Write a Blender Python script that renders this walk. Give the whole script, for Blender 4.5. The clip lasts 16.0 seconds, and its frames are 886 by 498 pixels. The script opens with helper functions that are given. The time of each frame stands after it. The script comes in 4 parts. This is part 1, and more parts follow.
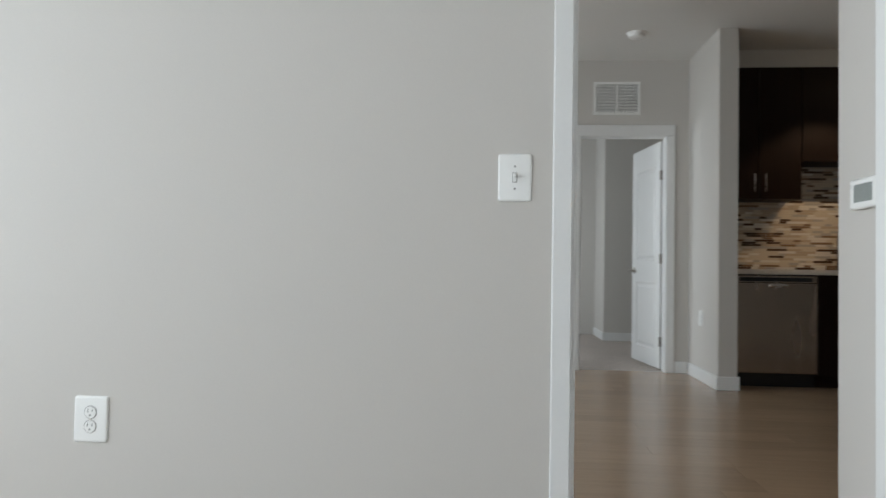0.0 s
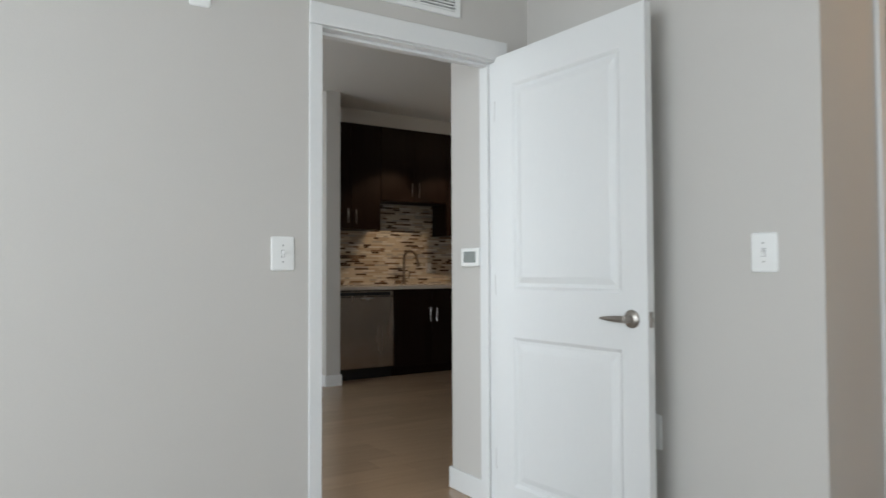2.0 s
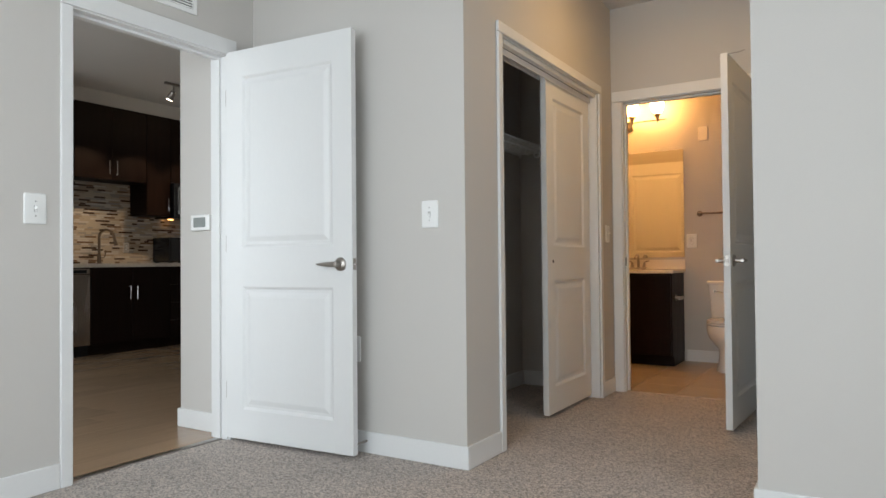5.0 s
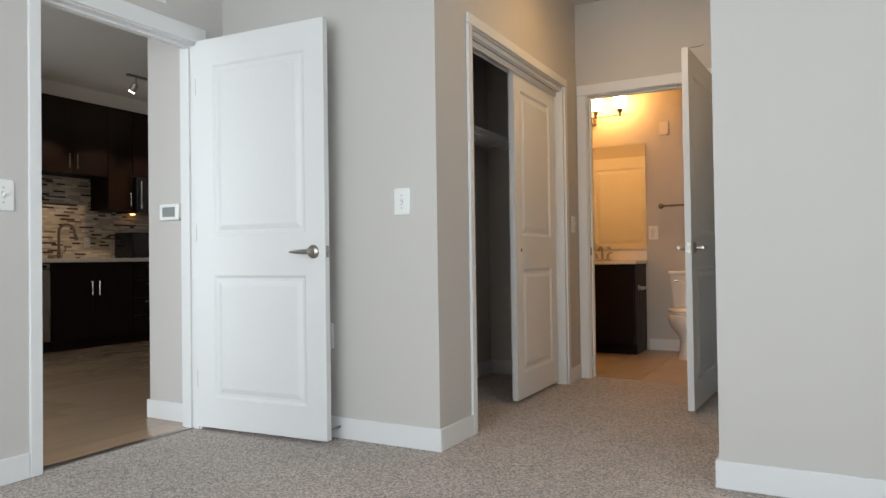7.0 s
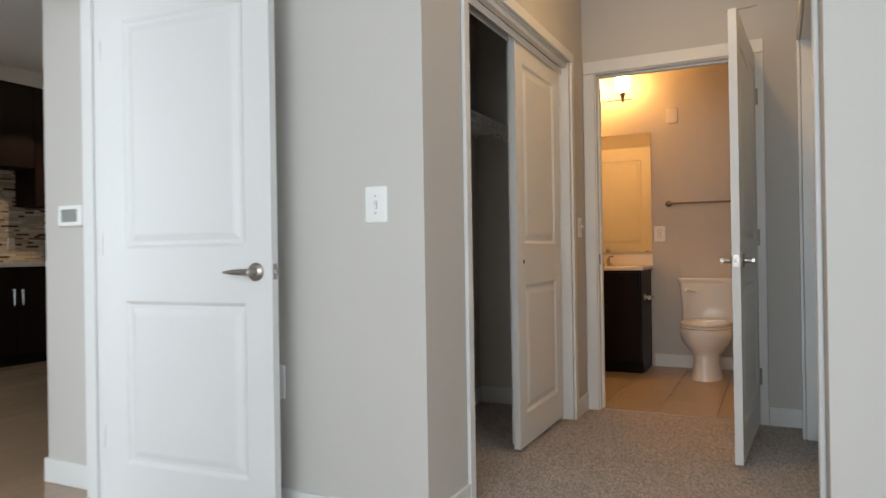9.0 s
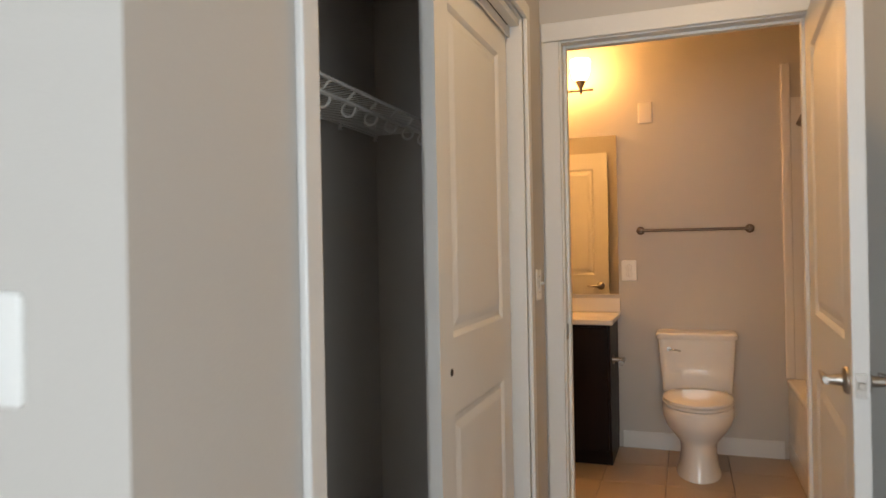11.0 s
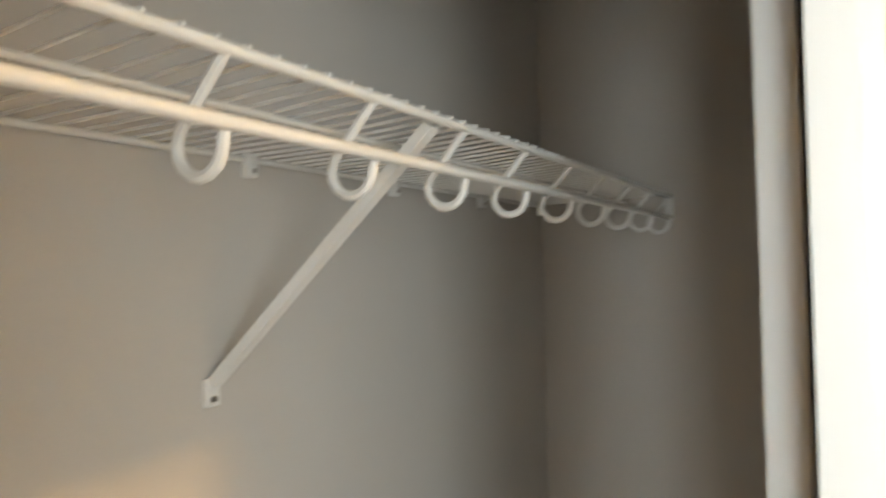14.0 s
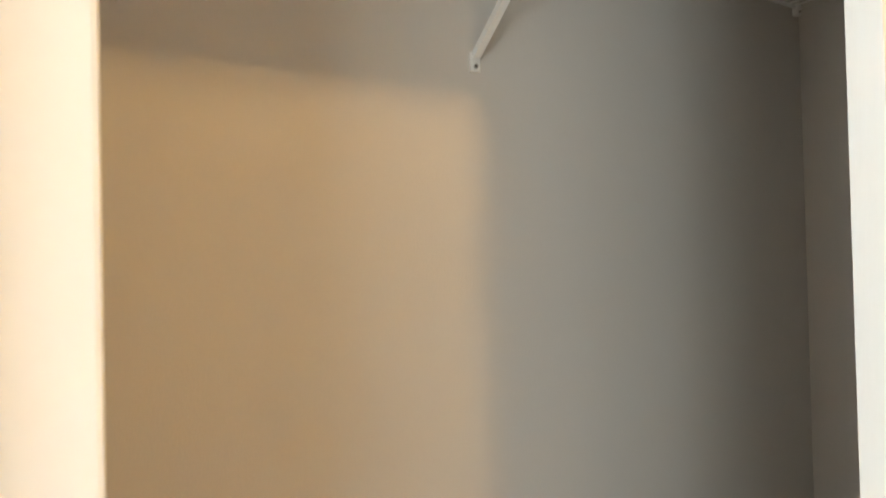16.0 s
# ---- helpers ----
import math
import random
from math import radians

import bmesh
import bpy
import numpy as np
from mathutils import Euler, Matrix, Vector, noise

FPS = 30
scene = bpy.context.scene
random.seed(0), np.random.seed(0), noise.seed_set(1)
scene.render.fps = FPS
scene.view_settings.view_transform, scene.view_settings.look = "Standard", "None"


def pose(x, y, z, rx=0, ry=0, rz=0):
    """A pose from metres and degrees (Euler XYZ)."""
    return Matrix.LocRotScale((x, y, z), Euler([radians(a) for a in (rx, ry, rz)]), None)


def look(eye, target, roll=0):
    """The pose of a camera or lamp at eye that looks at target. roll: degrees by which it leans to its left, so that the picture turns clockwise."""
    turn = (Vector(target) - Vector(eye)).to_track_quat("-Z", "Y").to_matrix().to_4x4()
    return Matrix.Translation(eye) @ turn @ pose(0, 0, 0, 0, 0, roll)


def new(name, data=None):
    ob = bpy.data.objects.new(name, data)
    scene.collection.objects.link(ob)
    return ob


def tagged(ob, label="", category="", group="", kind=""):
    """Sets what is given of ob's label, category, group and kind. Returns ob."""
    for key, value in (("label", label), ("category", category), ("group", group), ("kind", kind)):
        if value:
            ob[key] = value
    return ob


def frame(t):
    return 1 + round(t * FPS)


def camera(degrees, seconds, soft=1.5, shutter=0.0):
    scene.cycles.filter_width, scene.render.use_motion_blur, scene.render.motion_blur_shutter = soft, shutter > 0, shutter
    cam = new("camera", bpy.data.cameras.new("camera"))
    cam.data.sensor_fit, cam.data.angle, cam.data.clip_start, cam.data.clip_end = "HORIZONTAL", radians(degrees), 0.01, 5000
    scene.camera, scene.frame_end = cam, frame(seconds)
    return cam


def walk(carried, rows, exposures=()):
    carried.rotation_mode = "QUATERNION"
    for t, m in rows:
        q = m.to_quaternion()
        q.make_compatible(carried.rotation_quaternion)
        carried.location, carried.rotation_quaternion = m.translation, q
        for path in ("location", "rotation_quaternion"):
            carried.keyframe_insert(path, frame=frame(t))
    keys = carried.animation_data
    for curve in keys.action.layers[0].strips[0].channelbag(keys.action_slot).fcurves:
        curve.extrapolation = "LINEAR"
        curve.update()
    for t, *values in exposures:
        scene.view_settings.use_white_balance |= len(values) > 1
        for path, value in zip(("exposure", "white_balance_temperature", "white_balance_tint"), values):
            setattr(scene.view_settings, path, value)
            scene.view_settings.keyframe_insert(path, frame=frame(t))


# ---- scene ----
cam = camera(66.2, 16.0, shutter=0.5)
PATH = [
    (0, (-0.001, 0.342, 0.928), (-0.156, 2.335, 0.979), 0.9),
    (0.5, (-0.236, 0.254, 0.986), (-0.084, 2.247, 1.047), 0.4),
    (1, (-0.438, 0.064, 1.06), (0.125, 1.982, 1.129), 0.1),
    (1.5, (-0.621, -0.12, 1.091), (0.254, 1.677, 1.16), -0.2),
    (2, (-0.8, -0.28, 1.105), (0.271, 1.408, 1.167), -0.2),
    (2.5, (-0.985, -0.411, 1.104), (0.276, 1.14, 1.166), -0.0),
    (3, (-1.153, -0.497, 1.106), (0.316, 0.859, 1.161), -0.3),
    (3.5, (-1.26, -0.583, 1.071), (0.327, 0.633, 1.118), -0.3),
    (4, (-1.343, -0.638, 1.024), (0.303, 0.496, 1.067), -0.4),
    (4.5, (-1.393, -0.679, 0.977), (0.283, 0.412, 1.017), -0.4),
    (5, (-1.441, -0.718, 0.938), (0.26, 0.333, 0.974), -0.5),
    (7.5, (-1.51, -0.709, 0.882), (0.25, 0.242, 0.91), -0.8),
    (8, (-1.41, -0.585, 0.902), (0.354, 0.358, 0.925), -0.8),
    (8.5, (-1.159, -0.433, 0.944), (0.615, 0.491, 0.957), -0.9),
    (9, (-0.813, -0.263, 0.993), (0.981, 0.621, 0.998), -0.9),
    (11.3, (0.893, 0.339, 1.309), (2.778, 1.009, 1.311), -1.1),
    (11.5, (1.026, 0.382, 1.345), (2.886, 1.115, 1.348), -1.2),
    (12, (1.313, 0.515, 1.456), (3.09, 1.433, 1.469), -1.4),
    (12.5, (1.536, 0.689, 1.569), (3.27, 1.686, 1.58), -1.1),
    (13, (1.691, 0.798, 1.64), (3.433, 1.781, 1.644), -1.0),
    (13.5, (1.751, 0.853, 1.663), (3.503, 1.817, 1.685), -1.2),
    (13.8, (1.761, 0.879, 1.633), (3.522, 1.825, 1.672), -1.0),
    (14, (1.769, 0.882, 1.607), (3.492, 1.897, 1.651), -1.3),
    (14.2, (1.782, 0.858, 1.585), (3.359, 2.087, 1.627), -1.4),
    (14.5, (1.795, 0.82, 1.529), (3.158, 2.282, 1.584), -2.0),
    (15, (1.745, 0.715, 1.404), (2.893, 2.352, 1.469), -2.0),
    (15.4, (1.689, 0.613, 1.295), (2.77, 2.295, 1.348), -1.5),
    (15.7, (1.658, 0.58, 1.209), (2.733, 2.266, 1.263), -1.5),
    (16, (1.631, 0.569, 1.135), (2.707, 2.254, 1.168), -1.3),
]

EXPOSURES = [
    (0, -0.42, 6550, 9.5), (1.5, -0.40, 6550, 9.5), (3, -0.24, 6550, 10), (5, -0.2, 6550, 10), (9.2, -0.2, 6550, 10), (11.3, 0.06, 6650, 10), (12, 0.24, 6100, 9),
    (12.5, 0.52, 6250, 8), (13, 0.98, 6700, 7), (13.8, 1.5, 6900, 7), (14.5, 2.2, 7000, 6), (15.2, 2.25, 6750, 6.5), (16, 1.6, 7000, 7),
]
walk(cam, [(t, look(eye, target, roll)) for t, eye, target, roll in PATH], EXPOSURES)

# ---- world and lights ----
world = bpy.data.worlds.new("sky")
scene.world = world
world.use_nodes = True
wn = world.node_tree.nodes
sky = wn.new("ShaderNodeTexSky")
sky.sky_type, sky.sun_disc = "NISHITA", False
sky.sun_elevation, sky.sun_rotation = radians(50), radians(60)
world.node_tree.links.new(sky.outputs[0], wn["Background"].inputs[0])
wn["Background"].inputs[1].default_value = 0.12


def area(name, m, sx, sy, watts, colour):
    d = bpy.data.lights.new(name, "AREA")
    d.shape, d.size, d.size_y, d.energy, d.color = "RECTANGLE", sx, sy, watts, colour
    ob = new(name, d)
    ob.matrix_world = m
    return ob


DAY = (0.83, 0.925, 1.0)
area("window_daylight", look((-2.84, 0.3, 1.4), (0, 0.3, 1.3)), 2.5, 1.8, 99, DAY)
area("south_window_daylight", look((-1.25, -2.55, 1.4), (-1.25, 0, 1.35)), 2.2, 1.75, 44, DAY)
area("balcony_daylight", look((-2.98, 4.4, 1.35), (0, 4.4, 1.2)), 2.6, 2.2, 118, DAY)
area("far_room_daylight", look((-1.4, 8.4, 1.4), (0, 8.4, 1.2)), 1.6, 1.6, 58, DAY)


def spot(name, eye, target, watts, degrees, colour, r=0.03):
    d = bpy.data.lights.new(name, "SPOT")
    d.energy, d.spot_size, d.spot_blend, d.color, d.shadow_soft_size = watts, radians(degrees), 0.5, colour, r
    ob = new(name, d)
    ob.matrix_world = look(eye, target)


WARM = (1.0, 0.62, 0.30)

# ---- materials ----


def mat(name, colour, rough=0.5, metal=0.0, vary=0.06, scale=8.0, bump=0.0, bscale=200.0, island=0.0, coat=0.0, per_object=0.0, stretch=(1, 1, 1)):
    m = bpy.data.materials.new(name)
    m.use_nodes = True
    nt = m.node_tree
    n, l = nt.nodes, nt.links
    b = n["Principled BSDF"]
    b.inputs["Roughness"].default_value, b.inputs["Metallic"].default_value = rough, metal
    b.inputs["Coat Weight"].default_value = coat
    tc = n.new("ShaderNodeTexCoord")
    mp = n.new("ShaderNodeMapping")
    mp.inputs["Scale"].default_value = stretch
    l.new(tc.outputs["Object"], mp.inputs[0])
    big = n.new("ShaderNodeTexNoise")
    big.inputs["Scale"].default_value, big.inputs["Detail"].default_value = scale, 5
    l.new(mp.outputs[0], big.inputs[0])
    small = n.new("ShaderNodeTexNoise")
    small.inputs["Scale"].default_value, small.inputs["Detail"].default_value = bscale, 3
    l.new(mp.outputs[0], small.inputs[0])
    mixf = n.new("ShaderNodeMath")
    mixf.operation = "ADD"
    l.new(big.outputs[0], mixf.inputs[0])
    l.new(small.outputs[0], mixf.inputs[1])
    fac = mixf.outputs[0]
    if island or per_object:
        src = n.new("ShaderNodeNewGeometry").outputs["Random Per Island"] if island else n.new("ShaderNodeObjectInfo").outputs["Random"]
        k = n.new("ShaderNodeMath")
        k.operation = "MULTIPLY_ADD"
        k.inputs[1].default_value = island or per_object
        l.new(src, k.inputs[0])
        l.new(fac, k.inputs[2])
        off = n.new("ShaderNodeMath")
        off.operation = "SUBTRACT"
        off.inputs[1].default_value = (island or per_object) / 2
        l.new(k.outputs[0], off.inputs[0])
        fac = off.outputs[0]
    hs = n.new("ShaderNodeMapRange")
    hs.inputs[1].default_value, hs.inputs[2].default_value = 0.5, 1.5
    hs.inputs[3].default_value, hs.inputs[4].default_value = 1 - vary * 2, 1 + vary * 2
    hs.clamp = False
    l.new(fac, hs.inputs[0])
    mx = n.new("ShaderNodeVectorMath")
    mx.operation = "SCALE"
    mx.inputs[0].default_value = colour
    l.new(hs.outputs[0], mx.inputs["Scale"])
    l.new(mx.outputs[0], b.inputs["Base Color"])
    rr = n.new("ShaderNodeMapRange")
    rr.inputs[1].default_value, rr.inputs[2].default_value = 0.3, 0.7
    rr.inputs[3].default_value, rr.inputs[4].default_value = max(rough - 0.05, 0.02), min(rough + 0.05, 1)
    l.new(big.outputs[0], rr.inputs[0])
    l.new(rr.outputs[0], b.inputs["Roughness"])
    if bump:
        bp = n.new("ShaderNodeBump")
        bp.inputs["Strength"].default_value, bp.inputs["Distance"].default_value = bump, 0.003
        l.new(small.outputs[0], bp.inputs["Height"])
        l.new(bp.outputs[0], b.inputs["Normal"])
    return m


def glow(name, colour, strength):
    m = bpy.data.materials.new(name)
    m.use_nodes = True
    b = m.node_tree.nodes["Principled BSDF"]
    b.inputs["Base Color"].default_value = (0.9, 0.88, 0.84, 1)
    b.inputs["Emission Color"].default_value = (*colour, 1)
    b.inputs["Emission Strength"].default_value = strength
    return m


PAINT = mat("wall_paint", (0.565, 0.54, 0.506), 0.72, vary=0.012, scale=1.5, bump=0.12, bscale=260)
CEIL = mat("ceiling_paint", (0.68, 0.67, 0.65), 0.85, vary=0.012, scale=1.5, bump=0.15, bscale=200)
WHITE = mat("white_trim_paint", (0.745, 0.745, 0.735), 0.38, vary=0.01, scale=3, bump=0.03, bscale=90)
DOORW = mat("white_door_paint", (0.735, 0.735, 0.725), 0.42, vary=0.01, scale=4, bump=0.06, bscale=160, stretch=(1, 1, 0.15))
PLASTIC = mat("white_plastic", (0.82, 0.82, 0.80), 0.3, vary=0.01)
# Darker copy of the plate plastic: shade round toggles, sockets and screws as colour.
SEAM = mat("shadowed_plastic_seam", (0.30, 0.29, 0.28), 0.5, vary=0.01)
CREAM = mat("almond_plastic", (0.70, 0.66, 0.60), 0.4, vary=0.02)
DARK = mat("dark_slot", (0.02, 0.02, 0.02), 0.6)
GREY = mat("grey_screen", (0.25, 0.27, 0.26), 0.2)
BRONZE = mat("brushed_bronze", (0.20, 0.155, 0.12), 0.34, 1.0, vary=0.03, scale=30)
NICKEL = mat("satin_nickel", (0.36, 0.33, 0.30), 0.32, 1.0, vary=0.03, scale=30)
CHROME = mat("brushed_steel_handle", (0.62, 0.60, 0.57), 0.25, 1.0, vary=0.02)
STEEL = mat("brushed_stainless", (0.44, 0.375, 0.32), 0.24, 1.0, vary=0.03, scale=6, bump=0.22, bscale=7, stretch=(1.6, 1, 0.25))
WIRE = mat("white_vinyl_wire", (0.80, 0.80, 0.78), 0.4, vary=0.02, scale=20)
ESPRESSO = mat("espresso_wood", (0.011, 0.0048, 0.003), 0.42, vary=0.22, scale=5, bump=0.04, bscale=60, stretch=(6, 6, 0.5))
ESPRESSO.node_tree.nodes["Principled BSDF"].inputs["Specular IOR Level"].default_value = 0.12
BLACK = mat("black_gloss", (0.012, 0.012, 0.013), 0.18)
QUARTZ = mat("pale_stone_worktop", (0.55, 0.50, 0.44), 0.25, vary=0.08, scale=60, bscale=300)
MARBLE = mat("cream_cultured_marble", (0.80, 0.76, 0.69), 0.2, vary=0.02, scale=6)
PORCELAIN = mat("white_porcelain", (0.80, 0.78, 0.75), 0.08, vary=0.008, coat=0.4)
SURROUND = mat("glossy_tub_acrylic", (0.80, 0.78, 0.75), 0.15, vary=0.01)
PLANK = mat("greybrown_wood_plank", (0.385, 0.262, 0.168), 0.18, vary=0.06, scale=3.0, bump=0.02, bscale=60, per_object=0.5, stretch=(0.6, 8, 8))
TILE = mat("beige_floor_tile", (0.42, 0.33, 0.24), 0.35, vary=0.05, scale=7, per_object=0.5, bump=0.03)
GROUT = mat("floor_grout", (0.30, 0.25, 0.19), 0.9)
SUBFLOOR = mat("dark_plank_joint", (0.06, 0.045, 0.035), 0.8)
MORTAR = mat("mosaic_grout", (0.42, 0.38, 0.33), 0.9)
MIRROR = bpy.data.materials.new("mirror_silver")
MIRROR.use_nodes = True
MIRROR.node_tree.nodes["Principled BSDF"].inputs["Metallic"].default_value = 1
MIRROR.node_tree.nodes["Principled BSDF"].inputs["Roughness"].default_value = 0.01
MIRROR.node_tree.nodes["Principled BSDF"].inputs["Base Color"].default_value = (0.9, 0.9, 0.88, 1)
GLASS = bpy.data.materials.new("clear_glass")
GLASS.use_nodes = True
GLASS.node_tree.nodes["Principled BSDF"].inputs["Transmission Weight"].default_value = 1
GLASS.node_tree.nodes["Principled BSDF"].inputs["Roughness"].default_value = 0.0
GLASS.node_tree.nodes["Principled BSDF"].inputs["IOR"].default_value = 1.45
SHADE = glow("frosted_lit_shade", (1.0, 0.475, 0.135), 52)
DOME = glow("lit_ceiling_dome", (1.0, 0.59, 0.20), 200)
COOKLAMP = glow("lit_cooktop_lens", (1.0, 0.5, 0.16), 12)
BULB = glow("lit_spot_bulb", (1.0, 0.8, 0.55), 30)


def carpet_material():
    m = mat("speckled_cut_pile_carpet", (0.455, 0.387, 0.338), 0.95, vary=0.10, scale=2.5, bscale=170)
    nt = m.node_tree
    n, l = nt.nodes, nt.links
    b = n["Principled BSDF"]
    tc = n.new("ShaderNodeTexCoord")
    warp = n.new("ShaderNodeTexNoise")
    warp.inputs["Scale"].default_value, warp.inputs["Detail"].default_value = 60, 2
    l.new(tc.outputs["Object"], warp.inputs["Vector"])
    push = n.new("ShaderNodeVectorMath")
    push.operation = "MULTIPLY_ADD"
    push.inputs[1].default_value = (0.012, 0.012, 0.012)
    l.new(warp.outputs["Color"], push.inputs[0])
    l.new(tc.outputs["Object"], push.inputs[2])
    tuft = n.new("ShaderNodeTexVoronoi")
    tuft.inputs["Scale"].default_value = 145
    l.new(push.outputs[0], tuft.inputs["Vector"])
    fleck = n.new("ShaderNodeMapRange")
    fleck.inputs[1].default_value, fleck.inputs[2].default_value, fleck.inputs[3].default_value, fleck.inputs[4].default_value = 0.2, 0.8, 0.5, 1.42
    l.new(tuft.outputs["Color"], fleck.inputs[0])
    old = b.inputs["Base Color"].links[0].from_socket
    sc = n.new("ShaderNodeVectorMath")
    sc.operation = "SCALE"
    l.new(old, sc.inputs[0])
    l.new(fleck.outputs[0], sc.inputs["Scale"])
    l.new(sc.outputs[0], b.inputs["Base Color"])
    bp = n.new("ShaderNodeBump")
    bp.invert = True
    bp.inputs["Strength"].default_value, bp.inputs["Distance"].default_value = 0.8, 0.008
    l.new(tuft.outputs["Distance"], bp.inputs["Height"])
    l.new(bp.outputs[0], b.inputs["Normal"])
    b.inputs["Sheen Weight"].default_value = 0.2
    return m


CARPET = carpet_material()


def mosaic_material(name, source):
    m = bpy.data.materials.new(name)
    m.use_nodes = True
    n, l = m.node_tree.nodes, m.node_tree.links
    ramp = n.new("ShaderNodeValToRGB")
    ramp.color_ramp.interpolation = "CONSTANT"
    cols = [(0.0, (0.50, 0.43, 0.34)), (0.30, (0.40, 0.325, 0.245)), (0.48, (0.36, 0.335, 0.30)), (0.62, (0.075, 0.045, 0.03)), (0.74, (0.58, 0.54, 0.48)), (0.92, (0.20, 0.13, 0.085))]
    e = ramp.color_ramp.elements
    e[0].position, e[0].color = cols[0][0], (*cols[0][1], 1)
    e[1].position, e[1].color = cols[1][0], (*cols[1][1], 1)
    for p, c in cols[2:]:
        k = e.new(p)
        k.color = (*c, 1)
    src = n.new("ShaderNodeNewGeometry").outputs["Random Per Island"] if source == "island" else n.new("ShaderNodeObjectInfo").outputs["Random"]
    l.new(src, ramp.inputs[0])
    l.new(ramp.outputs[0], n["Principled BSDF"].inputs["Base Color"])
    n["Principled BSDF"].inputs["Roughness"].default_value = 0.12
    return m


MOSAIC_PIECE = mosaic_material("mosaic_glass_and_stone", "object")
MOSAIC_REST = mosaic_material("mosaic_glass_and_stone_rest", "island")

# ---- mesh helpers ----


def bx(bm, x0, x1, y0, y1, z0, z1, bevel=0.0, seg=2):
    r = bmesh.ops.create_cube(bm, size=1, matrix=Matrix.LocRotScale(((x0 + x1) / 2, (y0 + y1) / 2, (z0 + z1) / 2), None, (abs(x1 - x0), abs(y1 - y0), abs(z1 - z0))))
    if bevel:
        vs = set(r["verts"])
        es = list({e for v in vs for e in v.link_edges})
        bmesh.ops.bevel(bm, geom=es, offset=bevel, segments=seg, affect="EDGES", profile=0.5)
    return bm


def box(*a, **k):
    return bx(bmesh.new(), *a, **k)


def boxes(*bs, bevel=0.0):
    bm = bmesh.new()
    for b in bs:
        bx(bm, *b, bevel=bevel)
    return bm


def cyl(bm, a, b, r, r2=None, n=14):
    a, b = Vector(a), Vector(b)
    d = b - a
    m = Matrix.Translation((a + b) / 2) @ d.to_track_quat("Z", "Y").to_matrix().to_4x4()
    bmesh.ops.create_cone(bm, cap_ends=True, segments=n, radius1=r, radius2=r if r2 is None else r2, depth=d.length, matrix=m)
    return bm


def tube(bm, pts, r, n=8):
    """A round bar swept along a line of points."""
    pts = [Vector(p) for p in pts]
    rings, up = [], None
    for i, p in enumerate(pts):
        d = (pts[min(i + 1, len(pts) - 1)] - pts[max(i - 1, 0)]).normalized()
        if up is None:
            up = d.orthogonal().normalized()
        up = (up - d * up.dot(d)).normalized()
        side = d.cross(up)
        rings.append([bm.verts.new(p + r * (math.cos(2 * math.pi * k / n) * up + math.sin(2 * math.pi * k / n) * side)) for k in range(n)])
    for a, b in zip(rings, rings[1:]):
        for k in range(n):
            bm.faces.new((a[k], a[(k + 1) % n], b[(k + 1) % n], b[k]))
    bm.faces.new(rings[0][::-1])
    bm.faces.new(rings[-1])
    return bm


def lathe(bm, prof, m=None, n=28, sx=1.0, sy=1.0):
    """A turned shape: prof holds (radius, height) from bottom to top."""
    rings = [[bm.verts.new((m or Matrix()) @ Vector((r * math.cos(2 * math.pi * k / n) * sx, r * math.sin(2 * math.pi * k / n) * sy, z))) for k in range(n)] for r, z in prof]
    for a, b in zip(rings, rings[1:]):
        for k in range(n):
            bm.faces.new((a[k], a[(k + 1) % n], b[(k + 1) % n], b[k]))
    bm.faces.new(rings[0][::-1])
    bm.faces.new(rings[-1])
    return bm


def loft(bm, loops):
    """Skins closed loops of equal length and caps the ends."""
    rings = [[bm.verts.new(p) for p in lp] for lp in loops]
    n = len(rings[0])
    for a, b in zip(rings, rings[1:]):
        for k in range(n):
            bm.faces.new((a[k], a[(k + 1) % n], b[(k + 1) % n], b[k]))
    bm.faces.new(rings[0][::-1])
    bm.faces.new(rings[-1])
    return bm


def mesh_of(name, bm, material, smooth=False):
    bmesh.ops.recalc_face_normals(bm, faces=bm.faces)
    me = bpy.data.meshes.new(name)
    bm.to_mesh(me)
    bm.free()
    me.materials.append(material)
    if smooth:
        for p in me.polygons:
            p.use_smooth = True
        me.set_sharp_from_angle(angle=radians(40))
    return me


def part(name, bm, material, parent, label="", smooth=False):
    ob = new(name, mesh_of(name, bm, material, smooth))
    ob.parent = parent
    if label:
        tagged(ob, label)
    return ob


def thing(name, label, category, m=None, group=""):
    ob = new(name)
    ob.empty_display_size = 0.1
    if m is not None:
        ob.matrix_world = m
    return tagged(ob, label, category, group)


def solid(name, bm, material, label, category, kind="structure", smooth=False):
    return tagged(new(name, mesh_of(name, bm, material, smooth)), label, category, "", kind)


# ---- structure ----
H, HK = 2.745, 2.84
PT = "warm light grey painted drywall "
solid("wall_north", boxes((-2.9, 0.18, 2.167, 2.285, 0, 2.9), (1.06, 1.113, 2.167, 2.285, 0, 2.9), (0.18, 1.06, 2.167, 2.285, 2.071, 2.9)), PAINT, PT + "wall with the bedroom doorway", "wall")
solid("wall_thermostat", box(1.113, 1.225, 2.167, 2.65, 0, 2.9), PAINT, PT + "stub carrying the thermostat", "wall")
solid("wall_switch", box(1.225, 1.345, 0.945, 2.65, 0, 2.9), PAINT, PT + "wall behind the open bedroom door", "wall")
solid("wall_closet", boxes((1.225, 1.575, 0.81, 0.945, 0, 2.9), (3.073, 3.355, 0.81, 0.945, 0, 2.9), (1.575, 3.073, 0.81, 0.945, 2.095, 2.9)), PAINT, PT + "wall with the closet opening", "wall")
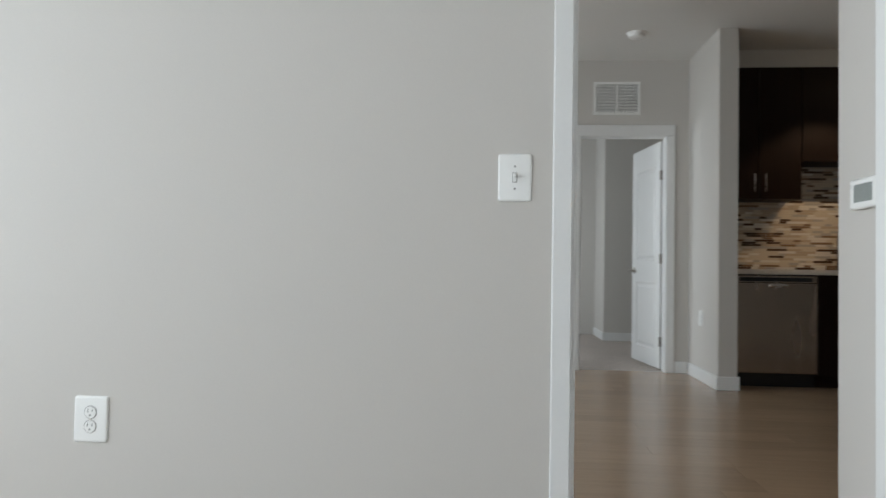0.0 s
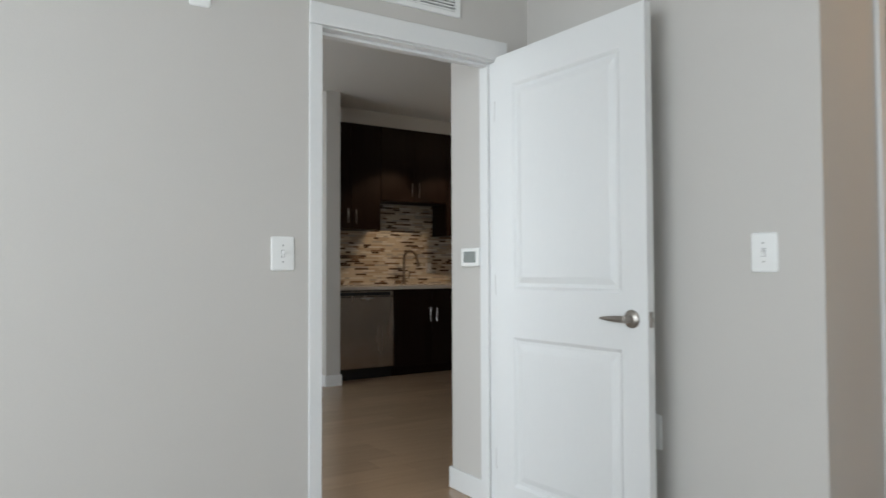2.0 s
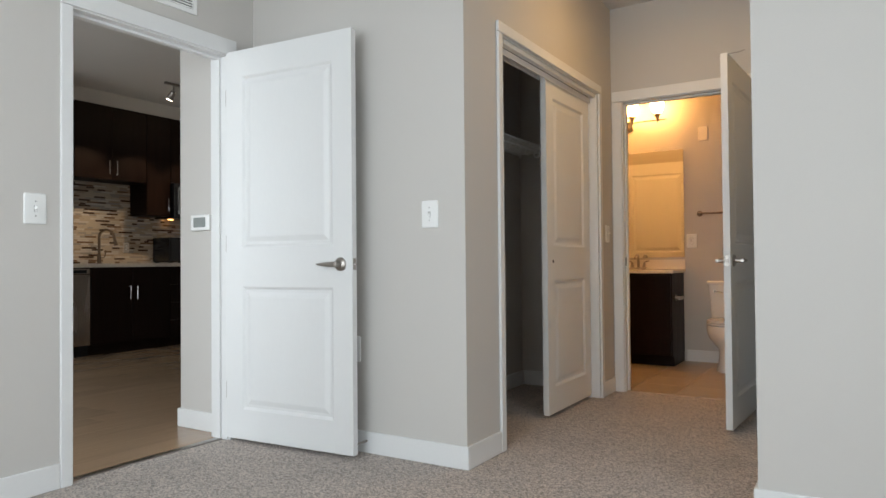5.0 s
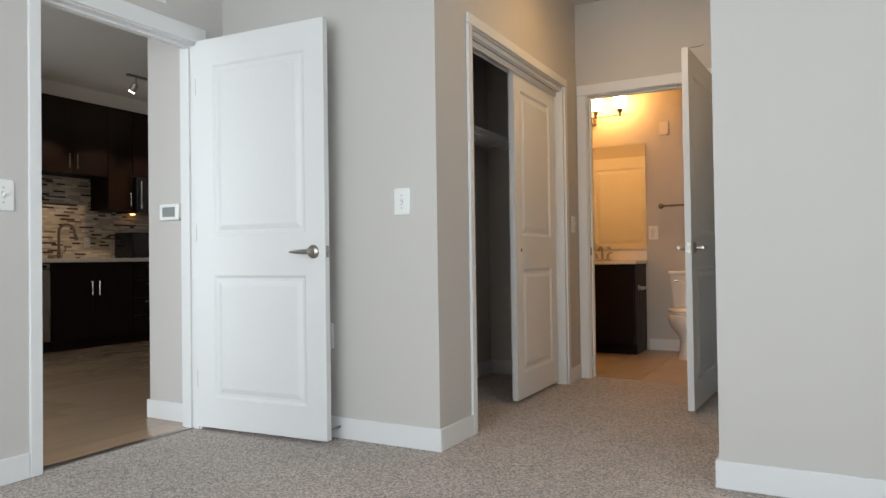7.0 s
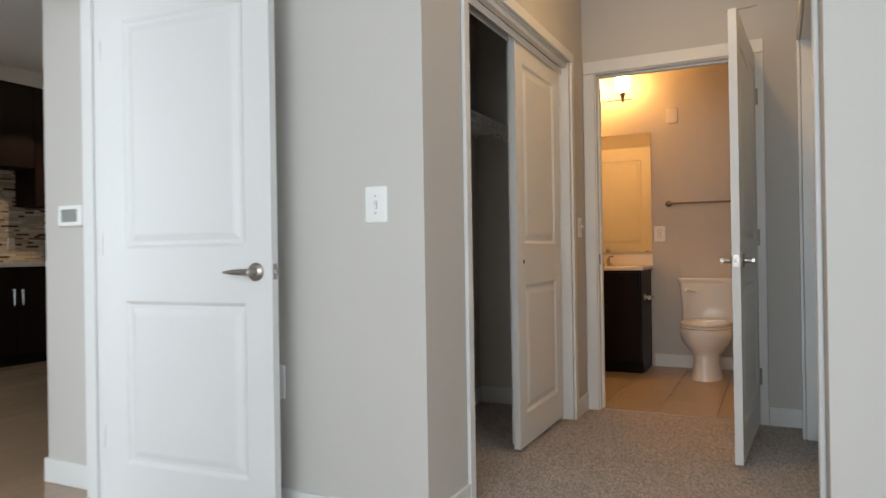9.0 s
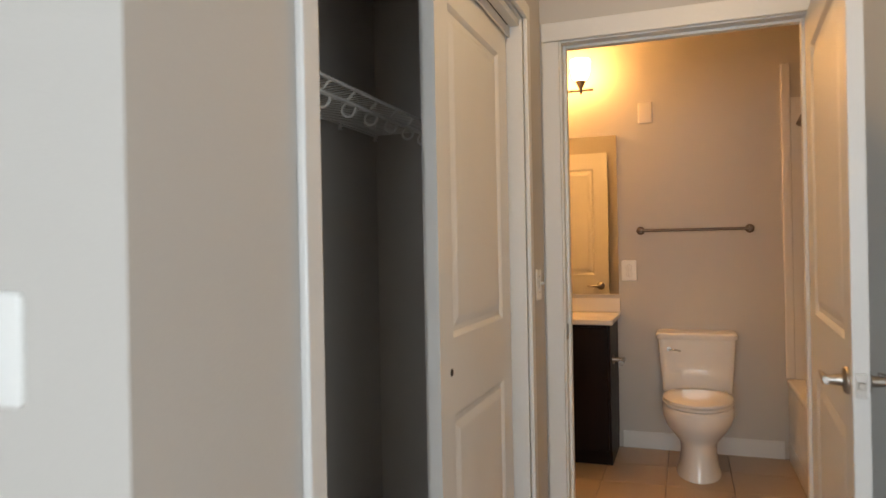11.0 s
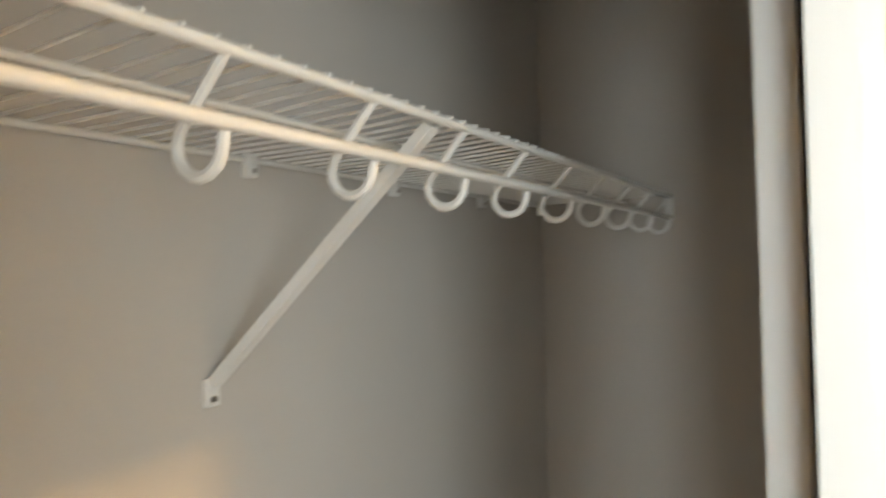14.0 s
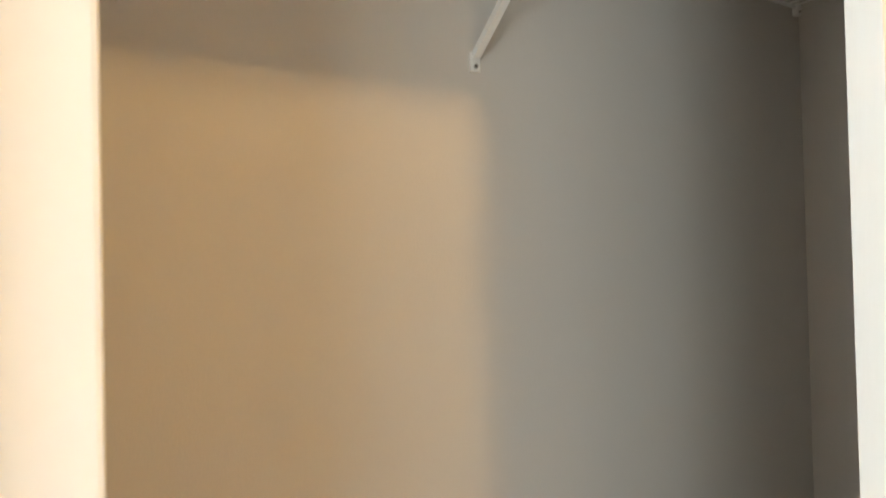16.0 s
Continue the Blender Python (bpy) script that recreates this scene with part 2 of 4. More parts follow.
solid("wall_closet_back", boxes((1.345, 3.355, 1.503, 1.60, 0, 2.9), (3.294, 3.355, 0.945, 1.503, 0, 2.9)), PAINT, PT + "inside the closet", "wall")
solid("wall_bath", boxes((3.355, 3.475, 0.757, 1.84, 0, 2.9), (3.355, 3.475, -2.0, -0.163, 0, 2.9), (3.355, 3.475, -0.163, 0.757, 2.085, 2.9)), PAINT, PT + "wall with the bathroom doorway", "wall")
solid("wall_hall_south", boxes((1.27, 1.52, -0.50, -0.38, 0, 2.9), (3.13, 3.355, -0.50, -0.38, 0, 2.9), (1.52, 3.13, -0.50, -0.38, 2.065, 2.9)), PAINT, PT + "wall of the closet passage", "wall")
solid("wall_bedroom_east", box(1.27, 1.39, -2.6, -0.50, 0, 2.9), PAINT, PT + "wall past the passage corner", "wall")
solid("wall_bedroom_south", boxes((-2.9, -2.4, -2.72, -2.6, 0, 2.9), (-0.1, 1.39, -2.72, -2.6, 0, 2.9), (-2.4, -0.1, -2.72, -2.6, 0, 0.5), (-2.4, -0.1, -2.72, -2.6, 2.3, 2.9)), PAINT, PT + "behind the walk", "wall")
solid("wall_second_closet_back", box(1.39, 3.355, -1.12, -1.0, 0, 2.9), PAINT, PT + "closing the second closet", "wall")
solid("wall_west", boxes((-3.02, -2.9, -2.72, -0.95, 0, 2.9), (-3.02, -2.9, 1.55, 2.285, 0, 2.9), (-3.02, -2.9, -0.95, 1.55, 0, 0.5), (-3.02, -2.9, -0.95, 1.55, 2.3, 2.9)), PAINT, PT + "bedroom wall with the window", "wall")
solid("wall_living_south", box(1.345, 5.3, 2.53, 2.65, 0, 2.9), PAINT, PT + "of the living area", "wall")
solid("wall_kitchen_back", boxes((-3.1, 0.745, 6.64, 6.76, 0, 2.9), (1.555, 5.42, 6.64, 6.76, 0, 2.9), (0.745, 1.555, 6.64, 6.76, 2.165, 2.9)), PAINT, PT + "behind kitchen and far doorway", "wall")
solid("wall_pillar", box(1.735, 1.88, 5.80, 6.64, 0, 2.9), PAINT, PT + "stub beside the kitchen units", "wall")
solid("wall_living_east", box(5.3, 5.42, 2.53, 6.64, 0, 2.9), PAINT, PT + "at the end of the kitchen", "wall")
solid("wall_living_west", boxes((-3.22, -3.1, 2.285, 3.05, 0, 2.9), (-3.22, -3.1, 5.75, 6.76, 0, 2.9), (-3.22, -3.1, 3.05, 5.75, 0, 0.2), (-3.22, -3.1, 3.05, 5.75, 2.5, 2.9)), PAINT, PT + "wall with the living area window", "wall")
solid("wall_living_corner", box(-3.1, -2.9, 2.285, 2.40, 0, 2.9), PAINT, PT + "corner", "wall")
solid("wall_bath_east", box(5.08, 5.2, -1.15, 1.84, 0, 2.9), PAINT, PT + "behind vanity and toilet", "wall")
solid("wall_bath_north", box(3.475, 5.08, 1.72, 1.84, 0, 2.9), PAINT, PT + "beside the vanity", "wall")
solid("wall_bath_south", box(3.475, 5.08, -1.15, -1.03, 0, 2.9), PAINT, PT + "behind the bathtub", "wall")
solid("wall_far_room", boxes((-1.6, 3.2, 10.1, 10.22, 0, 2.9), (3.08, 3.2, 6.76, 10.1, 0, 2.9), (1.40, 1.48, 9.3, 10.1, 0, 2.9), (1.48, 3.08, 9.3, 9.42, 0, 2.9)), PAINT, PT + "of the far bedroom", "wall")
solid("wall_far_room_west", boxes((-1.6, -1.48, 6.76, 7.5, 0, 2.9), (-1.6, -1.48, 9.3, 10.1, 0, 2.9), (-1.6, -1.48, 7.5, 9.3, 0, 0.6), (-1.6, -1.48, 7.5, 9.3, 2.2, 2.9)), PAINT, PT + "of the far bedroom with its window", "wall")
solid("ceiling_bedroom", boxes((-2.9, 3.355, -2.6, 2.167, H, 2.9)), CEIL, "matt white painted bedroom and passage ceiling", "ceiling")
solid("ceiling_bath", boxes((3.475, 5.08, -1.03, 1.72, 2.6, 2.9)), CEIL, "matt white painted bathroom ceiling", "ceiling")
solid("ceiling_kitchen", boxes((-3.1, 5.3, 2.285, 6.64, HK, 2.98)), CEIL, "matt white painted kitchen ceiling", "ceiling")
solid("ceiling_far_room", box(-1.48, 3.08, 6.76, 10.1, HK, 2.98), CEIL, "matt white painted far room ceiling", "ceiling")
solid("floor_carpet", boxes((-2.9, 3.40, -2.6, 2.23, -0.1, 0)), CARPET, "speckled beige-grey cut pile carpet", "carpet")
solid("floor_far_carpet", box(-1.48, 3.08, 6.70, 10.1, -0.1, 0.0), CARPET, "speckled beige-grey cut pile carpet in the far room", "carpet")
wood_floor = solid("floor_wood", boxes((-3.1, 5.3, 2.23, 6.70, -0.1, -0.006)), SUBFLOOR, "grey-brown wood plank floor with a low sheen", "floor")
tile_floor = solid("floor_tile", boxes((3.40, 5.08, -1.03, 1.72, -0.1, -0.004)), GROUT, "beige square ceramic bathroom floor tiles", "floor")
solid("trim_threshold", boxes((0.205, 1.035, 2.205, 2.245, -0.004, 0.006), bevel=0.002), NICKEL, "thin metal strip between carpet and planks", "threshold")
solid("trim_bath_threshold", box(3.385, 3.415, -0.133, 0.727, -0.004, 0.006, bevel=0.002), TILE, "beige strip between carpet and tile", "threshold")
solid("trim_kitchen_soffit", boxes((1.88, 5.3, 6.36, 6.64, 2.68, HK)), PAINT, "painted soffit above the wall cabinets", "soffit")


def baseboard(*bs):
    bm = bmesh.new()
    for x0, x1, y0, y1 in bs:
        bx(bm, x0, x1, y0, y1, 0, 0.105, bevel=0.004)
    solid("baseboard", bm, WHITE, "white painted flat wooden baseboard", "baseboard")


T = 0.014
baseboard((-2.9, 0.146, 2.167 - T, 2.167))
baseboard((1.225 - T, 1.225, 0.81 - T, 2.153))
baseboard((1.225, 1.548, 0.81 - T, 0.81))
baseboard((3.105, 3.355, 0.81 - T, 0.81))
baseboard((3.355 - T, 3.355, 0.80, 0.81 - T - 0.001))
baseboard((3.355 - T, 3.355, -0.38, -0.21))
baseboard((1.27, 1.448, -0.38, -0.38 + T), (1.27 - T, 1.27, -2.6, -0.38 + T))
baseboard((1.113 - T, 1.113, 2.30, 2.65 + T))
baseboard((1.113, 5.3, 2.65, 2.65 + T))
baseboard((1.345, 3.294, 1.503 - T, 1.503))
baseboard((3.294 - T, 3.294, 0.945, 1.488))
baseboard((1.735 - T, 1.735, 5.80 - T, 6.625))
baseboard((1.735, 1.895, 5.80 - T, 5.80))
baseboard((1.62, 1.72, 6.64 - T, 6.64))
baseboard((-3.1, 0.68, 6.64 - T, 6.64))
baseboard((5.08 - T, 5.08, -0.24, 0.672))
baseboard((1.40 - T, 1.40, 9.3 - T, 10.1), (1.40, 3.08, 9.3 - T, 9.3))
baseboard((-1.4, 1.2, 10.1 - T, 10.1))


def casing(name, axis, at, lo, hi, top, out, label, depth=0.118, w=0.068, far=True, head=None):
    """Jamb lining and architraves of an opening: lo to hi along axis; the wall's front face lies at `at`, the wall goes on by depth, out is -1 or 1: the front's side."""
    door = thing(name, label, "door frame")
    tagged(door, kind="structure")

    def put(nm, a0, a1, d0, d1, z0, z1, bevel=0.004):
        d0, d1 = sorted((at - out * d0, at - out * d1))
        a = (a0, a1, d0, d1) if axis == "x" else (d0, d1, a0, a1)
        part(nm, box(*a, z0, z1, bevel=bevel), WHITE, door)

    j = 0.025
    put("jamb", lo - j, lo, 0.002, depth - 0.002, 0, top + j, 0.002)
    put("jamb", hi, hi + j, 0.002, depth - 0.002, 0, top + j, 0.002)
    put("head_jamb", lo, hi, 0.002, depth - 0.002, top, top + j, 0.002)
    for sd in (0, 1) if far else (0,):
        d0, d1 = (-0.016, -0.0005) if sd == 0 else (depth + 0.0005, depth + 0.016)
        put("architrave", lo - w, lo - 0.006, d0, d1, 0, top + 0.004)
        put("architrave", hi + 0.006, hi + w, d0, d1, 0, top + 0.004)
        put("head_architrave", lo - w, hi + w, d0, d1, top + 0.006, top + (head or w) + 0.006)
    return door, put


door_1, putd = casing("door_1", "x", 2.167, 0.205, 1.035, 2.046, -1, "white painted bedroom doorway frame with flat casing", w=0.058, head=0.086)
putd("stop", 0.205, 0.217, 0.045, 0.08, 0, 2.046, 0.002)
putd("stop", 1.023, 1.035, 0.045, 0.08, 0, 2.046, 0.002)
putd("stop", 0.218, 1.022, 0.045, 0.08, 2.034, 2.046, 0.002)
door_2, putd = casing("door_2", "x", 0.81, 1.60, 3.048, 2.07, -1, "white painted closet opening frame with flat casing", depth=0.135, w=0.054, far=False)
putd("side_lining", 1.6005, 1.66, 0.034, 0.132, 0, 2.069, 0.003)
putd("head_lining", 1.661, 3.047, 0.012, 0.045, 2.045, 2.069, 0.003)
door_2b, putd = casing("door_3", "y", 3.355, -0.133, 0.727, 2.06, -1, "white painted bathroom doorway frame with flat casing", w=0.074)
putd("stop", -0.133, -0.121, 0.045, 0.08, 0, 2.06, 0.002)
putd("stop", 0.715, 0.727, 0.045, 0.08, 0, 2.06, 0.002)
putd("stop", -0.12, 0.714, 0.045, 0.08, 2.048, 2.06, 0.002)
part("strike_plate", box(3.375, 3.405, 0.7245, 0.728, 0.895, 0.955, bevel=0.0008), BRONZE, door_2b, "satin nickel strike plate")
casing("door_4", "x", -0.38, 1.545, 3.105, 2.04, 1, "white painted second closet frame with flat casing", w=0.095, far=False)
door_5, putd = casing("door_5", "x", 6.64, 0.77, 1.53, 2.14, -1, "white painted far bedroom doorway frame", w=0.08, head=0.10)
part("strike_plate", box(0.2035, 0.2065, 2.19, 2.22, 0.895, 0.955), BRONZE, door_1, "satin nickel strike plate")
track = thing("sliding_track", "white metal double track along the closet header", "door track")
part("rail", box(1.661, 3.046, 0.857, 0.862, 2.01, 2.0445), WHITE, track)
# Not metal: near-black strip put in for the shade between the two rails.
part("rail", box(1.661, 3.046, 0.8625, 0.943, 2.056, 2.068), DARK, track)
part("rail", box(1.661, 3.046, 0.9025, 0.906, 2.01, 2.055), WHITE, track)


def window(name, axis_x, y0, y1, z0, z1):
    w = thing(name, "white framed window letting in daylight", "window")
    tagged(w, kind="structure")
    f = 0.05
    part("window_frame", boxes((axis_x - 0.04, axis_x + 0.04, y0, y0 + f, z0, z1), (axis_x - 0.04, axis_x + 0.04, y1 - f, y1, z0, z1), (axis_x - 0.04, axis_x + 0.04, y0 + f, y1 - f, z0, z0 + f), (axis_x - 0.04, axis_x + 0.04, y0 + f, y1 - f, z1 - f, z1), (axis_x - 0.03, axis_x + 0.03, (y0 + y1) / 2 - 0.03, (y0 + y1) / 2 + 0.03, z0 + f, z1 - f)), WHITE, w)
    part("window_sill", box(axis_x + 0.04, axis_x + 0.14, y0 - 0.04, y1 + 0.04, z0 - 0.03, z0, bevel=0.005), WHITE, w)
    for a, b in ((y0 + f, (y0 + y1) / 2 - 0.03), ((y0 + y1) / 2 + 0.03, y1 - f)):
        p = part("pane", box(axis_x - 0.004, axis_x + 0.004, a, b, z0 + f, z1 - f), GLASS, w)
        p.visible_shadow = False
    return w


window("window_1", -2.96, -0.95, 1.55, 0.5, 2.3)
w4 = window("window_4", 0, 0.1, 2.4, 0.5, 2.3)
w4.matrix_world = pose(0, -2.66, 0, 0, 0, 90)
window("window_2", -3.16, 3.05, 5.75, 0.2, 2.5)
window("window_3", -1.54, 7.5, 9.3, 0.6, 2.2)
solid("ground", box(-400, 400, -400, 400, -6.2, -6.0), mat("distant_ground", (0.12, 0.13, 0.09), 0.9, vary=0.2, scale=0.05), "distant ground outside", "ground")


# ---- doors ----
def panel_rings(bm, x0, x1, z0, z1, y, s):
    """A sunk moulding and raised field on a door's face at depth y; s points outwards."""
    loops = []
    for inset, d in ((0, 0), (0.007, -0.004), (0.014, -0.0095), (0.028, -0.0095), (0.05, -0.003), (0.056, -0.002)):
        loops.append([(x0 + inset, y + s * d, z0 + inset), (x1 - inset, y + s * d, z0 + inset), (x1 - inset, y + s * d, z1 - inset), (x0 + inset, y + s * d, z1 - inset)])
    rings = [[bm.verts.new(p) for p in lp] for lp in loops]
    for a, b in zip(rings, rings[1:]):
        for k in range(4):
            bm.faces.new((a[k], a[(k + 1) % 4], b[(k + 1) % 4], b[k]))
    bm.faces.new(rings[-1])


def leaf(parent, w, h=2.03, t=0.035, stile=0.115, zs=((0.155, 0.795), (1.0, 1.90)), z=0.0):
    """A two-panel moulded door: x from 0 to w, y from 0 to t."""
    b = bmesh.new()
    for x0, x1, z0, z1 in ((0, stile, z, z + h), (w - stile, w, z, z + h), (stile, w - stile, z, z + zs[0][0]), (stile, w - stile, z + zs[0][1], z + zs[1][0]), (stile, w - stile, z + zs[1][1], z + h)):
        bx(b, x0, x1, min(0, t), max(0, t), z0, z1)
    part("door_slab", b, DOORW, parent)
    for z0, z1 in zs:
        p = bmesh.new()
        panel_rings(p, stile, w - stile, z + z0, z + z1, min(0, t), -1)
        panel_rings(p, stile, w - stile, z + z0, z + z1, max(0, t), 1)
        part("door_panel", p, DOORW, parent)


def lever(parent, x, z, y, s, towards):
    """A lever handle on the face at y; s: outward side; towards: the way the lever points along x."""
    b = bmesh.new()
    m = Matrix.Translation((x, y, z)) @ Matrix.Rotation(radians(-90 * s), 4, "X")
    lathe(b, [(0.0, -0.001), (0.033, 0.0), (0.033, 0.005), (0.028, 0.010), (0.014, 0.013), (0.011, 0.045), (0.012, 0.055), (0.0, 0.058)], m)
    base = part("handle_rose", b, NICKEL, parent, "satin nickel lever handle", True)
    b = bmesh.new()
    yy = y + s * 0.048
    loops = []
    for d, hw, th in ((-0.012, 0.009, 0.007), (0.01, 0.012, 0.008), (0.04, 0.0115, 0.007), (0.08, 0.008, 0.006), (0.108, 0.004, 0.004)):
        cx = x + towards * d
        loops.append([(cx, yy + th * math.cos(a), z + hw * math.sin(a)) for a in [2 * math.pi * k / 12 for k in range(12)]])
    part("handle_lever", loft(b, loops), NICKEL, base, smooth=True)


def hinge(parent, x, y, z):
    b = bmesh.new()
    cyl(b, (x, y, z - 0.045), (x, y, z + 0.045), 0.007)
    bx(b, x - 0.001, x + 0.005, y - 0.036, y - 0.004, z - 0.044, z + 0.044)
    part("hinge", b, NICKEL, parent, "satin nickel butt hinge", True)


def latch(parent, w, z, y0, y1):
    b = box(w - 0.0005, w + 0.0015, y0 + 0.006, y1 - 0.006, z - 0.028, z + 0.028, bevel=0.0006)
    bx(b, w, w + 0.009, y0 + 0.011, y1 - 0.011, z - 0.008, z + 0.008, bevel=0.002)
    part("latch_plate", b, NICKEL, parent, "satin nickel latch plate")


def open_door(name, label, hinge_xy, free_xy, t, z=0.02, h=2.03, knuckle=0.04):
    hx, hy = hinge_xy
    fx, fy = free_xy
    w = math.hypot(fx - hx, fy - hy)
    d = thing(name, label, "door", pose(hx, hy, z, 0, 0, math.degrees(math.atan2(fy - hy, fx - hx))))
    leaf(d, w, h, t)
    y0, y1 = min(0, t), max(0, t)
    lever(d, w - 0.068, 0.908, y0, -1, -1)
    lever(d, w - 0.068, 0.908, y1, 1, -1)
    latch(d, w, 0.908, y0, y1)
    for zz in (0.25, 1.02, 1.80):
        hinge(d, -0.006, knuckle, zz)
    return d


bedroom_door = open_door("bedroom_door", "white two-panel bedroom door standing open on carpet", (1.026, 2.160), (1.0775, 1.345), 0.035, h=2.04)
bath_door = open_door("bathroom_door", "white two-panel bathroom door standing open into the passage", (3.335, -0.128), (2.472, -0.078), 0.035, knuckle=0.04)
hook = thing("over_door_hook", "thin metal hook hanging over the bathroom door top", "hook")
b = tube(bmesh.new(), [(2.51, -0.07, 2.045), (2.51, -0.072, 2.0535), (2.51, -0.118, 2.0535), (2.51, -0.17, 2.056), (2.51, -0.195, 2.062)], 0.003)
part("wire", b, NICKEL, hook)
far_door = open_door("far_bedroom_door", "white two-panel door open into the far carpeted room", (1.522, 6.80), (1.42, 7.56), -0.035, 0.01, h=2.12, knuckle=0.004)
linen_door = open_door("linen_door", "white two-panel door open against the bathroom wall", (3.62, 1.70), (3.60, 0.90), -0.035)
stop_ = thing("door_stop", "springy metal door stop on the baseboard", "door stop")
b = cyl(bmesh.new(), (1.211, 1.37, 0.06), (1.135, 1.37, 0.06), 0.006)
cyl(b, (1.135, 1.37, 0.06), (1.12, 1.37, 0.06), 0.010)
part("spring", b, NICKEL, stop_)


def sliding(name, x0, x1, y, label, z=0.022, h=2.03):
    d = thing(name, label, "sliding door", pose(x0, y, z), "sliding closet doors")
    leaf(d, x1 - x0, h, 0.033, stile=0.105)
    return d


sd = sliding("sliding_closet_door", 2.300, 3.03, 0.868, "white two-panel sliding closet door pushed aside")
b = lathe(bmesh.new(), [(0.0, -0.0005), (0.010, 0.0), (0.010, 0.0015), (0.0, 0.0018)], pose(0.085, -0.0005, 0.91, 90))
part("finger_pull", b, DARK, sd, "small round finger pull")
sliding("sliding_closet_door", 2.385, 3.10, 0.909, "white two-panel sliding closet door stacked behind the other")
sliding("sliding_closet_door", 1.55, 2.34, -0.44, "white two-panel sliding door closed on the second closet")
sliding("sliding_closet_door", 2.31, 3.10, -0.478, "white two-panel sliding door closed on the second closet, rear track")


# ---- wall plates ----
def rounded_plate(w, h):
    """A cover plate with rounded corners and a soft edge, its back at y = -0.0005."""
    loops = []
    for inset, y in ((0.0, -0.0005), (0.0, -0.003), (0.0012, -0.0052), (0.0035, -0.0066), (0.007, -0.007)):
        lp, rad = [], 0.009
        for sx, sz, a0 in ((1, 1, 0), (-1, 1, 90), (-1, -1, 180), (1, -1, 270)):
            for k in range(5):
                a = radians(a0 + 22.5 * k)
                lp.append((sx * (w / 2 - rad) + (rad - inset) * math.cos(a), y, sz * (h / 2 - rad) + (rad - inset) * math.sin(a)))
        loops.append(lp)
    return loft(bmesh.new(), loops)


def plate(name, label, cat, at, axis, s, kind, w=0.09, h=0.128, material=None):
    """A wall plate at the point `at`; axis: the wall's normal, s its sign."""
    rz = {("y", -1): 0, ("y", 1): 180, ("x", -1): -90, ("x", 1): 90}[(axis, s)]
    o = thing(name, label, cat, pose(*at, 0, 0, rz), {"switch": "light switches", "outlet": "power outlets"}.get(kind, ""))
    part("cover", rounded_plate(w, h), material or PLASTIC, o, smooth=True)
    if kind == "switch":
        # Grey pad under the toggle carries its shade in the colour.
        part("toggle_slot", box(-0.0065, 0.0065, -0.0076, -0.0071, -0.0135, 0.0135), SEAM, o)
        part("toggle", boxes((-0.005, 0.005, -0.0105, -0.0077, -0.012, 0.012), (-0.0038, 0.0038, -0.024, -0.0106, 0.000, 0.010), bevel=0.0012), PLASTIC, o)
        for zz in (-0.030, 0.030):
            part("screw", cyl(bmesh.new(), (0, -0.0072, zz), (0, -0.0085, zz), 0.003), SEAM, o)
    elif kind == "outlet":
        for zz in (-0.0195, 0.0195):
            b = lathe(bmesh.new(), [(0.0165, 0.0), (0.0165, 0.002), (0.0155, 0.0026)], pose(0, -0.0072, zz, 90), n=20)
            # Grey ring draws the shaded gap round each socket.
            part("socket_gap", lathe(bmesh.new(), [(0.0185, 0.0), (0.0185, 0.0005), (0.017, 0.0006)], pose(0, -0.0071, zz, 90), n=20), SEAM, o)
            sock = part("socket", b, PLASTIC, o)
            part("slot", boxes((-0.0075, -0.0055, -0.0103, -0.0099, zz + 0.001, zz + 0.009), (0.0055, 0.0075, -0.0103, -0.0099, zz + 0.002, zz + 0.008), (-0.002, 0.002, -0.0103, -0.0099, zz - 0.010, zz - 0.006)), DARK, sock)
        part("screw", cyl(bmesh.new(), (0, -0.0072, 0), (0, -0.0085, 0), 0.003), CREAM, o)
    elif kind == "jack":
        part("slot", box(-0.006, 0.006, -0.0078, -0.0071, -0.008, 0.004), DARK, o)
    return o


plate("light_switch", "white toggle light switch plate beside the doorway", "light switch", (0.047, 2.167, 1.168), "y", -1, "switch")
plate("power_outlet", "white duplex power outlet low on the wall", "outlet", (-1.117, 2.167, 0.488), "y", -1, "outlet", w=0.098)
plate("light_switch", "white toggle light switch plate near the corner", "light switch", (1.225, 0.998, 1.158), "x", -1, "switch")
plate("power_outlet", "white power outlet behind the open door", "outlet", (1.225, 1.458, 0.505), "x", -1, "outlet")
plate("cable_plate", "white blank jack plate high on the wall", "wall plate", (-0.255, 2.167, 2.09), "y", -1, "jack", 0.075, 0.115)
plate("power_outlet", "white power outlet on the kitchen stub wall", "outlet", (1.735, 6.25, 0.525), "x", -1, "outlet")
plate("power_outlet", "white outlet beside the vanity mirror", "outlet", (5.08, 0.62, 1.105), "x", -1, "outlet")
plate("blank_plate", "almond blank cover plate high on the bathroom wall", "wall plate", (5.08, 0.507, 2.084), "x", -1, "blank", 0.085, 0.13, CREAM)
plate("light_switch", "white toggle switch between closet and bathroom door", "light switch", (3.23, 0.81, 1.12), "y", -1, "switch", 0.075, 0.118)

th = thing("thermostat", "white square digital thermostat with a grey screen", "thermostat", pose(1.113, 2.452, 1.167, 0, 0, -90))
part("housing", box(-0.08, 0.08, -0.026, 0, -0.046, 0.046, bevel=0.008, seg=3), PLASTIC, th)
part("screen", box(-0.05, 0.05, -0.0275, -0.0262, -0.026, 0.028, bevel=0.0005), GREY, th)


